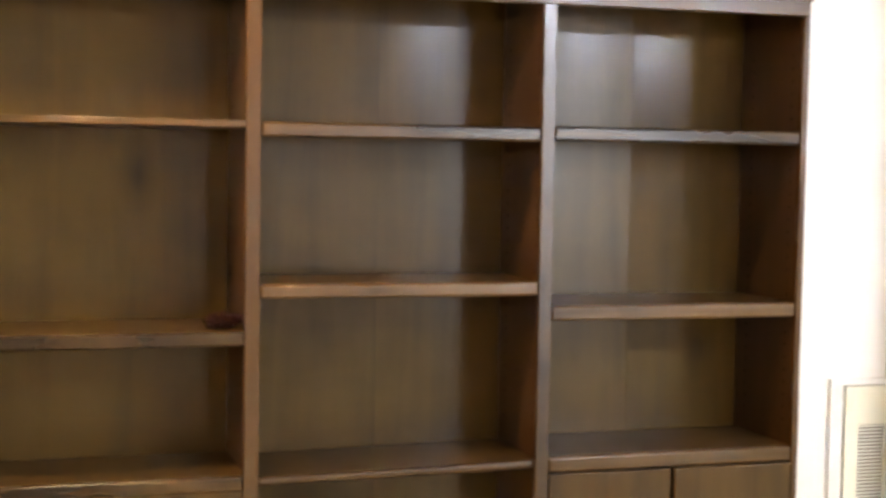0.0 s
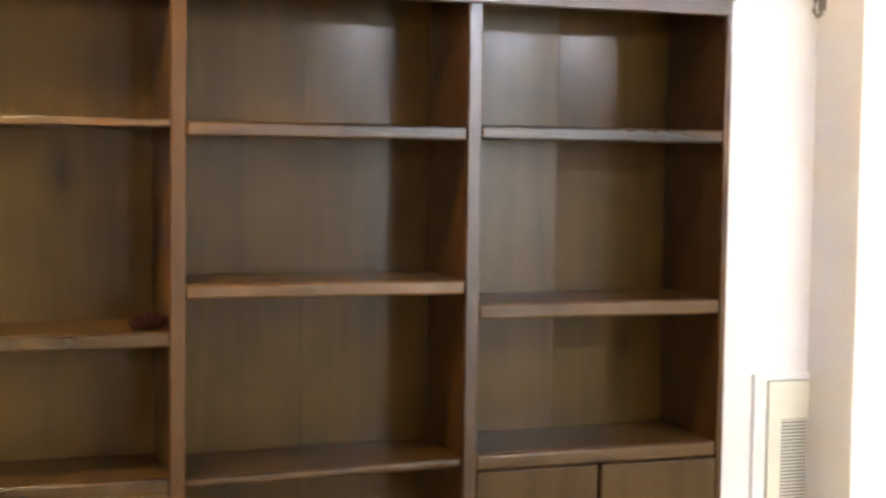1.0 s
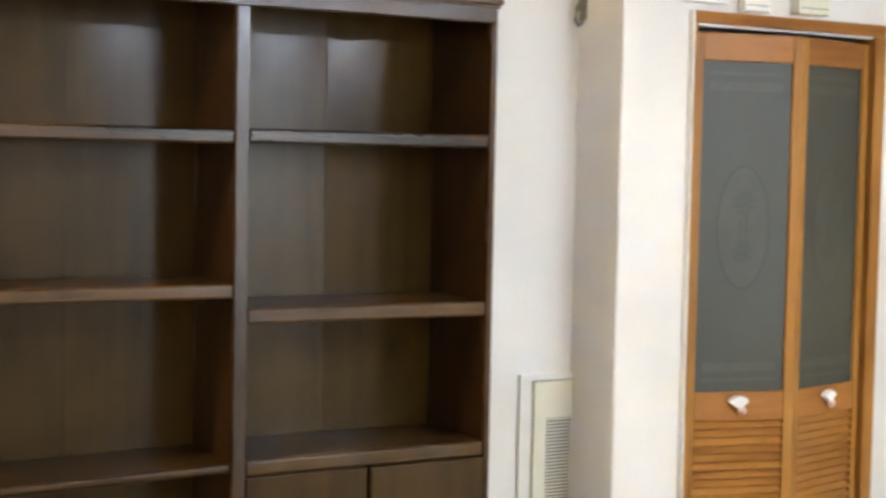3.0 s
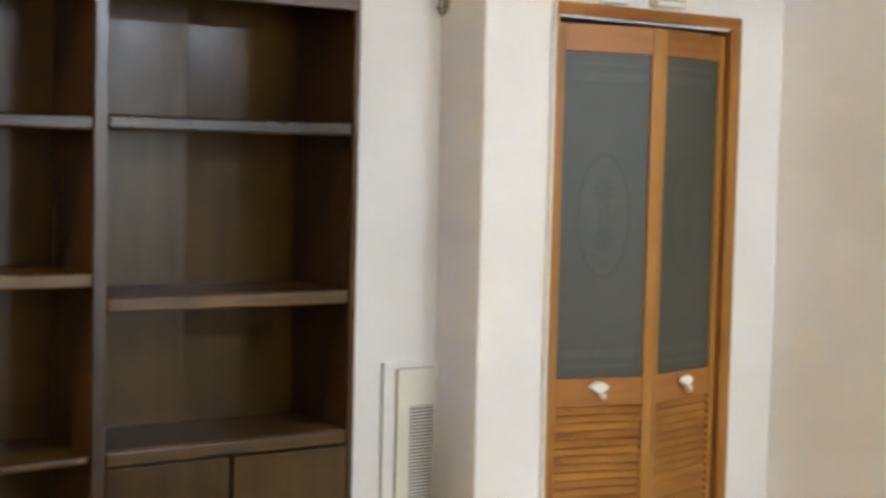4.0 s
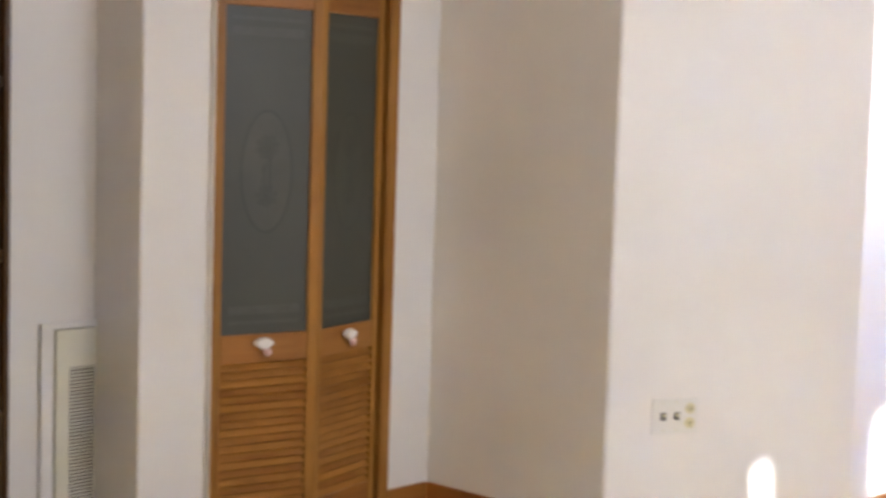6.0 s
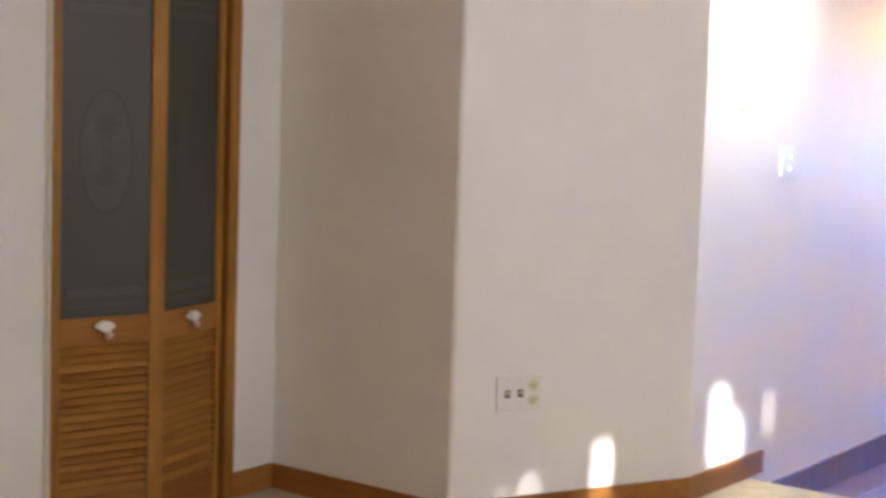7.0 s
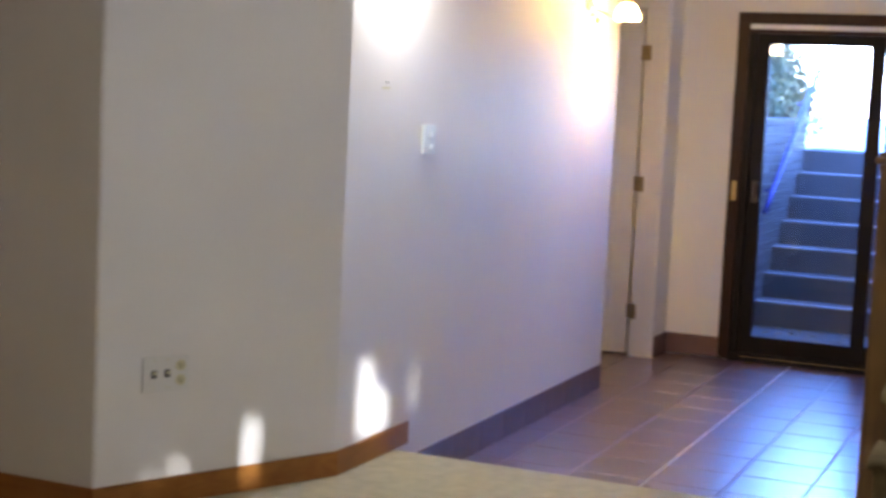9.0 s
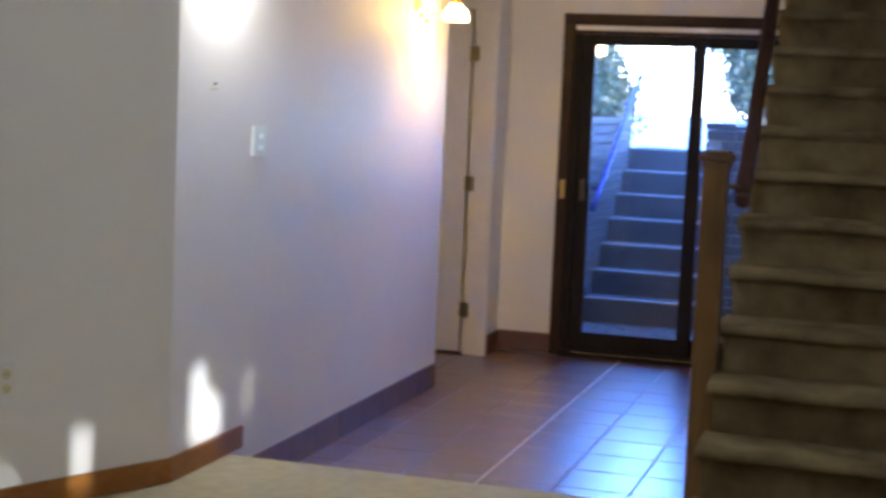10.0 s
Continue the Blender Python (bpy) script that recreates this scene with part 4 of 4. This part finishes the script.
# ---------------------------------------------------------------- stair
def stair():
    t = thing("staircase", (4.96, YS, 0), "straight staircase covered in taupe carpet with rounded nosings", "stairs")
    rise, run, n = 0.189, 0.257, 14
    for k in range(n):
        x, z = 4.96 + run * k, rise * (k + 1)
        yl = YS + 0.016
        prof = [(run + 0.05, 0.0), (0.10, 0.001)]
        prof += [(0.024 - 0.024 * math.sin(q), -0.024 + 0.024 * math.cos(q)) for q in [math.pi * j / 8 for j in range(9)]]
        prof += [(0.034, -0.062), (0.037, -0.12), (0.036, -rise - 0.012 if k else -rise + 0.002)]
        bm = bmesh.new()
        rows = []
        cuts = 26
        for i in range(cuts + 1):
            y = yl + (YR + 0.002 - yl) * i / cuts
            row = []
            for j, (px, pz) in enumerate(prof):
                w = noise.noise(Vector((k * 3.7, y * 3.0, j * 0.12)))
                w2 = noise.noise(Vector((k * 1.3 + 9, y * 11.0, j * 0.5)))
                inset = 0.016 * (1 - math.sqrt(max(0.0, 1 - (1 - min(1.0, (yl - y) / 0.035)) ** 2)))
                yy = y if j < 11 else min(y, yl - 0.022)
                row.append(bm.verts.new((x + px + 0.005 * w + 0.0015 * w2 + (inset if 2 <= j <= 12 else 0), yy, z + pz + (0.005 * w + 0.0015 * w2 - 0.006 * (yl - y) if j < 11 else 0) - (inset * 0.7 if 1 < j < 9 else 0))))
            rows.append(row)
        for p, q in zip(rows, rows[1:]):
            for j in range(len(prof) - 1):
                # treads and nosings take the light-painted copy, risers the plain one
                bm.faces.new((p[j], p[j + 1], q[j + 1], q[j])).material_index = 0 if j < 8 else 1
        back = [bm.verts.new((x + run + 0.05, yl, z - rise * 0.9)), bm.verts.new((x + run + 0.05, YR + 0.002, z - rise * 0.9))]
        bm.faces.new(rows[0] + [back[0]]).material_index = 1
        bm.faces.new(rows[-1][::-1] + [back[1]]).material_index = 1
        bm.faces.new((rows[0][0], rows[-1][0], back[1], back[0]))
        bm.faces.new((rows[0][-1], back[0], back[1], rows[-1][-1]))
        bmesh.ops.recalc_face_normals(bm, faces=bm.faces[:])
        for f in bm.faces:
            f.smooth = len(f.verts) == 4 and f.calc_area() < 0.02
        under(t, "step", bm, STAIRL).data.materials.append(STAIRC)
    # closed carriage under the open side
    pts = [(5.02, 0.002), (XCARPET + 0.002, 0.002), (XCARPET + 0.002, ZT + 0.003), (8.9, ZT + 0.003), (8.9, 2.55), (8.45, 2.55)]
    bm = bmesh.new()
    a = [bm.verts.new((x, YS - 0.05, z)) for x, z in pts]
    b = [bm.verts.new((x, YS - 0.02, z)) for x, z in pts]
    bm.faces.new(a)
    bm.faces.new(b[::-1])
    for i in range(len(pts)):
        j = (i + 1) % len(pts)
        bm.faces.new((a[i], a[j], b[j], b[i]))
    bmesh.ops.recalc_face_normals(bm, faces=bm.faces[:])
    under(t, "side_panel", bm, WALL, "off-white plaster side below the steps")
    return t


stair()


def newel():
    x, y, w = 5.725, 0.652, 0.0455
    t = thing("newel_post", (x, y, 0), "square honey-brown wooden newel post with a flat cap", "newel post")
    under(t, "post", box(x - w, x + w, y - w, y + w, 0.0, 1.372, 0.004), NEWELW)
    under(t, "neck", box(x - w - 0.006, x + w + 0.006, y - w - 0.006, y + w + 0.006, 1.346, 1.370, 0.003), NEWELW)
    under(t, "cap", merge(box(x - w - 0.018, x + w + 0.018, y - w - 0.018, y + w + 0.018, 1.372, 1.399, 0.006), box(x - w - 0.006, x + w + 0.006, y - w - 0.006, y + w + 0.006, 1.399, 1.415, 0.006)), NEWELW)
    r = thing("handrail", (5.9, 0.56, 1.2), "dark brown wooden handrail rising along the stair", "handrail")
    p, q = Vector((5.85, 0.560, 1.218)), Vector((8.2, 0.620, 1.218 + 0.735 * 2.35))
    d = (q - p)
    m = Matrix.Translation(p) @ d.to_track_quat("X", "Z").to_matrix().to_4x4()
    bm = bmesh.new()
    bx(bm, 0, d.length, -0.029, 0.029, -0.038, 0.038, m)
    bmesh.ops.bevel(bm, geom=bm.edges[:], offset=0.010, segments=3, affect="EDGES")
    under(r, "rail", bm, RAILW, smooth=False)
    under(r, "bracket", tube([(5.768, 0.630, 1.28), (5.84, 0.590, 1.275), (5.92, 0.563, 1.26)], 0.009, 8), OLDBRASS, "aged brass bracket to the newel post", True)
    return t


newel()

# ---------------------------------------------------------------- unseen window and sun mask behind the camera
w1 = thing("window_1", (3.5, -3.0, 0.05), "wide white framed patio window", "window", kind="structure")
for a, b in ((WIN0, WIN0 + 0.05), (3.565, 3.615), (WIN1 - 0.05, WIN1)):
    under(w1, "frame_post", box(a, b, -3.09, -3.03, 0.05, 2.38, 0.003), TRIMW)
for a, b in ((0.05, 0.10), (2.33, 2.38)):
    under(w1, "frame_rail", box(WIN0 + 0.05, WIN1 - 0.05, -3.088, -3.032, a, b, 0.003), TRIMW)
# sheet added to keep the sky out; the area lamps give the daylight
under(w1, "sky_block", box(WIN0 + 0.002, WIN1 - 0.002, -3.128, -3.122, 0.055, 2.375), TRIMW, "unseen white sheet added to shut out the sky")
# unseen opening and cut sheet, added to cast the sun patches on the walls
w2 = thing("window_2", (-3.3, -3.0, BLZ0), "unseen opening with a cut white sheet that shapes sun patches", "window", kind="structure")
# holes cut in the sheet to shape the sun patches: x0, x1, z0, z1
GAPS = [(-4.165, -4.115, 1.86, 1.97), (-4.150, -4.10, 1.97, 2.10), (-4.650, -4.612, 1.975, 2.022), (-4.825, -4.800, 1.968, 2.005), (-3.30, -3.035, 1.885, 2.03), (-3.30, -3.09, 2.03, 2.085), (-3.29, -3.185, 2.085, 2.20), (-2.77, -2.745, 1.93, 2.11)]


def sun_mask(x0, x1, z0, z1, gaps):
    xs = sorted({x0, x1, *[g[0] for g in gaps], *[g[1] for g in gaps]})
    for a, b in zip(xs, xs[1:]):
        m = (a + b) / 2
        cuts = sorted((g[2], g[3]) for g in gaps if g[0] < m < g[1])
        s = z0
        rows = []
        for lo, hi in cuts:
            if lo > s:
                rows.append((a, b, -3.155, -3.150, s, lo))
            s = hi
        if s < z1:
            rows.append((a, b, -3.155, -3.150, s, z1))
        under(w2, "mask_strip", boxes(rows), TRIMW)


sun_mask(BL0 - 0.1, BL1 + 0.1, BLZ0 - 0.1, BLZ1 + 0.1, GAPS)

# ---------------------------------------------------------------- outdoors
ZG = 1.24
LWY, RWY = 2.27, 1.33       # stairwell walls
X0S, RUNS, RISES = 11.40, 0.28, 0.19
bm = bmesh.new()


def quad(bm, *pts):
    bm.faces.new([bm.verts.new(p) for p in pts])


FAR = 1500.0
XT = X0S + 6 * RUNS + 0.02
for x0, x1, y0, y1, z in ((XT, FAR, -FAR, FAR, ZG), (10.64, XT, LWY + 0.2, FAR, ZG), (11.15, XT, -FAR, RWY - 0.2, ZG), (10.64, 11.15, -FAR, 0.28, ZG),
                          (-FAR, 10.64, 5.2, FAR, ZG), (-FAR, 10.64, -FAR, -3.2, -0.12), (-FAR, -5.7, -3.2, 5.2, -0.12)):
    quad(bm, (x0, y0, z), (x1, y0, z), (x1, y1, z), (x0, y1, z))
quad(bm, (10.64, -FAR, -0.12), (10.64, -3.2, -0.12), (10.64, -3.2, ZG), (10.64, -FAR, ZG))
quad(bm, (-FAR, 5.2, -0.12), (-5.7, 5.2, -0.12), (-5.7, 5.2, ZG), (-FAR, 5.2, ZG))
tagged(part("ground", bm, SOIL), "pale concrete ground round the house", "ground", kind="structure")
steps = thing("outdoor_steps", (X0S, 1.8, -0.09), "grey concrete outdoor steps with pale worn edges", "steps", kind="structure")
under(steps, "landing", boxes([(10.63, X0S + 0.05, RWY, LWY, -0.32, -0.09), (10.63, 10.98, 0.3, RWY, -0.32, -0.09)]), CONCRETE)
for k in range(7):
    x, z = X0S + RUNS * k, -0.09 + RISES * (k + 1)
    st = under(steps, "step", box(x, x + RUNS + 0.3, RWY, LWY, z - RISES - 0.1, z, 0.012, 2), CONCRETE)
    bm = box(x - 0.004, x + 0.05, RWY + 0.003, LWY - 0.003, z - 0.012, z + 0.003, 0.003, 1)
    bmesh.ops.translate(bm, verts=bm.verts[:], vec=-steps.location)
    part("edge", bm, NOSE, st, "pale worn edge")


def brick_wall(name, y_face, sign, x0, x1, z0, z1):
    """Retaining wall of thin grey bricks along x; sign: the side it faces."""
    t = thing(name, (x0, y_face, z0), "grey brick retaining wall beside the outdoor steps", "retaining wall", kind="structure")
    y_back = y_face - sign * 0.2
    under(t, "core", box(x0, x1, min(y_back, y_face - sign * 0.006), max(y_back, y_face - sign * 0.006), z0, z1 - 0.004), MORTAR)
    bl, bh = 0.25, 0.076
    me = mesh_of("brick", box(0.004, bl - 0.004, -0.012, 0.0, 0.004, bh - 0.005, 0.002, 1), BRICK)
    half = mesh_of("brick", box(0.004, bl / 2 - 0.004, -0.012, 0.0, 0.004, bh - 0.005, 0.002, 1), BRICK)
    row, z = 0, z0
    while z + bh <= z1 + 0.001:
        x = x0 + (bl / 2 if row % 2 else 0)
        if row % 2:
            for hx in (x0, x1 - bl / 2):
                o = new("brick", half)
                o.parent = t
                o.location = Vector((hx, y_face + (0.0 if sign < 0 else 0.012), z)) - t.location
        while x + bl <= x1 + 0.001:
            o = new("brick", me)
            o.parent = t
            o.location = Vector((x, y_face + (0.0 if sign < 0 else 0.012), z)) - t.location
            x += bl
        row, z = row + 1, z + bh
    under(t, "coping", box(x0, x1, min(y_back, y_face + sign * 0.02), max(y_back, y_face + sign * 0.02), z1, z1 + 0.05, 0.006), CONCRETE)
    return t


outside_rail = thing("outdoor_handrail", (11.2, LWY - 0.08, 0.8), "blue painted metal handrail on the retaining wall", "handrail")
under(outside_rail, "rail", tube([(11.15, LWY - 0.09, 0.80), (11.36, LWY - 0.09, 0.93), (12.53, LWY - 0.09, 1.59), (13.1, LWY - 0.09, 1.92)], 0.022, 12), BLUEP, smooth=True)
for px in (11.5, 12.7):
    pz = 0.93 + (px - 11.36) * 0.565
    under(outside_rail, "bracket", tube([(px, LWY - 0.09, pz), (px, LWY - 0.05, pz - 0.06), (px, LWY, pz - 0.07)], 0.012, 8), BLUEP, smooth=True)


def tree(at, height, spread, seed, leaves, label):
    """Trunk, limbs and a crown of many small leaves in uneven clumps."""
    rng = random.Random(seed)
    t = thing("tree", at, label, "tree")
    trunk = tube([(0, 0, -0.05), (0.03, 0.02, height * 0.3), (-0.02, 0.05, height * 0.6), (0.04, 0.0, height * 0.9)], 0.05, 8)
    limbs = []
    tips = []
    for k in range(14):
        a, hh = k * 2.4, height * rng.uniform(0.18, 0.9)
        r = spread * rng.uniform(0.5, 1.0)
        tip = Vector((r * math.cos(a), r * math.sin(a), hh + rng.uniform(-0.1, 0.4)))
        limbs.append(tube([(0, 0, hh * 0.8), tuple(tip * 0.55 + Vector((0, 0, hh * 0.3))), tuple(tip)], 0.015, 6))
        tips += [tip, tip * 0.7 + Vector((0, 0, hh * 0.25))]
    tr_ob = part("trunk", merge(trunk, *limbs), BARK, t, smooth=True)
    verts, faces = [], []
    for k in range(leaves):
        c = tips[rng.randrange(len(tips))]
        p = c + Vector((rng.gauss(0, 0.17), rng.gauss(0, 0.17), rng.gauss(0, 0.17)))
        if p.z < 0.02:
            p.z = rng.uniform(0.02, 0.2)
        e = Euler((rng.uniform(0, 6.3), rng.uniform(0, 6.3), rng.uniform(0, 6.3))).to_matrix()
        s = rng.uniform(0.022, 0.042)
        i = len(verts)
        verts += [tuple(p + e @ Vector(q) * s) for q in ((-1, 0, 0), (0, -0.45, 0.12), (1, 0, 0), (0, 0.45, 0.12))]
        faces.append((i, i + 1, i + 2, i + 3))
    me = bpy.data.meshes.new("crown")
    me.from_pydata(verts, [], faces)
    me.materials.append(LEAF)
    o = new("crown", me)
    o.parent = t
    return t


tree((16.2, 3.62, ZG), 1.9, 0.70, 3, 46000, "dark green leafy bush above the retaining wall")
tree((16.6, 1.42, ZG), 2.5, 0.42, 8, 60000, "dark green leafy bush beyond the outdoor steps")

# dry leaves on the landing
bm = bmesh.new()
rng = random.Random(11)
for k in range(60):
    x, y = rng.uniform(10.75, 11.35), rng.uniform(RWY + 0.05, LWY - 0.05)
    a, s = rng.uniform(0, 6.3), rng.uniform(0.015, 0.04)
    c, d = math.cos(a) * s, math.sin(a) * s
    z = -0.086 + rng.uniform(0, 0.004)
    vs = [bm.verts.new(v) for v in ((x - c, y - d, z), (x + d * 0.4, y - c * 0.4, z + 0.008), (x + c, y + d, z), (x - d * 0.4, y + c * 0.4, z + 0.006))]
    bm.faces.new(vs)
tagged(part("leaf_litter", bm, LITTER), "dry fallen leaves on the landing outside", "leaves", kind="stuff")

# ---------------------------------------------------------------- pieces: hall tiles and bricks
PX, PY = 0.3655, 0.357
X_ROW, Y_COL = 6.745, 1.072
tile_floor = thing("floor_tiles", (X_ROW, Y_COL, ZT), "glazed terracotta floor tiles with grey joints", "floor", kind="structure")
me_full = mesh_of("tile", box(0.004, PX - 0.004, 0.0055, PY - 0.0055, -0.006, 0.0, 0.003, 1), TILE)
for i in range(-3, 11):
    for j in range(-5, 9):
        xa, xb = X_ROW + PX * i, X_ROW + PX * (i + 1)
        ya, yb = Y_COL + PY * j, Y_COL + PY * (j + 1)
        xa2, xb2 = max(xa, XCARPET + 0.004), min(xb, XF - 0.022)
        ya2, yb2 = max(ya, YR + 0.002), min(yb, 3.895)
        if ya2 < YW < yb2 and xb2 <= XE + 0.05:
            yb2 = YW - 0.001
        elif ya2 >= YW and xb2 <= XE:
            continue
        elif ya2 > YW and xa2 >= XA:
            continue
        if xb2 - xa2 < 0.03 or yb2 - ya2 < 0.03:
            continue
        if (xb2 - xa2) > PX - 1e-4 and (yb2 - ya2) > PY - 1e-4:
            o = new("tile", me_full)
            o.location = Vector((xa, ya, ZT)) - tile_floor.location
        else:
            me = mesh_of("tile", box(0.004, xb2 - xa2 - 0.004, 0.0055, yb2 - ya2 - 0.0055, -0.006, 0.0, 0.0006, 1), TILE)
            o = new("tile", me)
            o.location = Vector((xa2, ya2, ZT)) - tile_floor.location
        o.parent = tile_floor

# joints that run down the hall, one painted pale for the door's glare on it
for j in range(-3, 5):
    yj = Y_COL + PY * j
    strip = box(0, XF - 0.03 - XCARPET - 0.006, -0.0052, 0.0052, -0.0052, -0.0004, 0.0008, 1)
    o = part("joint", strip, GROUTL if j == 2 else GROUTM, tile_floor)
    o.location = Vector((XCARPET + 0.006, yj, ZT)) - tile_floor.location

brick_wall("retaining_wall", LWY, -1, 10.64, 13.14, -0.15, 1.446)
brick_wall("retaining_wall", RWY, 1, 11.00, 13.00, -0.15, 1.446)


def facing_wall(x_face, y0, y1, z0, z1):
    """Brick retaining wall that faces the patio door."""
    t = thing("retaining_wall", (x_face, y0, z0), "grey brick retaining wall facing the patio door", "retaining wall", kind="structure")
    under(t, "core", box(x_face + 0.006, x_face + 0.2, y0, y1 - 0.201, z0, z1 - 0.004), MORTAR)
    bl, bh = 0.206, 0.076
    me = mesh_of("brick", box(-0.006, 0.006, 0.004, bl - 0.004, 0.004, bh - 0.005, 0.002, 1), BRICK)
    row, z = 0, z0
    while z + bh <= z1 + 0.001:
        y = y0 + (bl / 2 if row % 2 else 0)
        while y + bl <= y1 + 0.001:
            o = new("brick", me)
            o.parent = t
            o.location = Vector((x_face, y, z)) - t.location
            y += bl
        row, z = row + 1, z + bh
    under(t, "coping", box(x_face - 0.004, x_face + 0.2, y0, y1 - 0.201, z1, z1 + 0.03, 0.004), CONCRETE)


facing_wall(10.99, 0.30, 1.33, -0.15, 1.446)
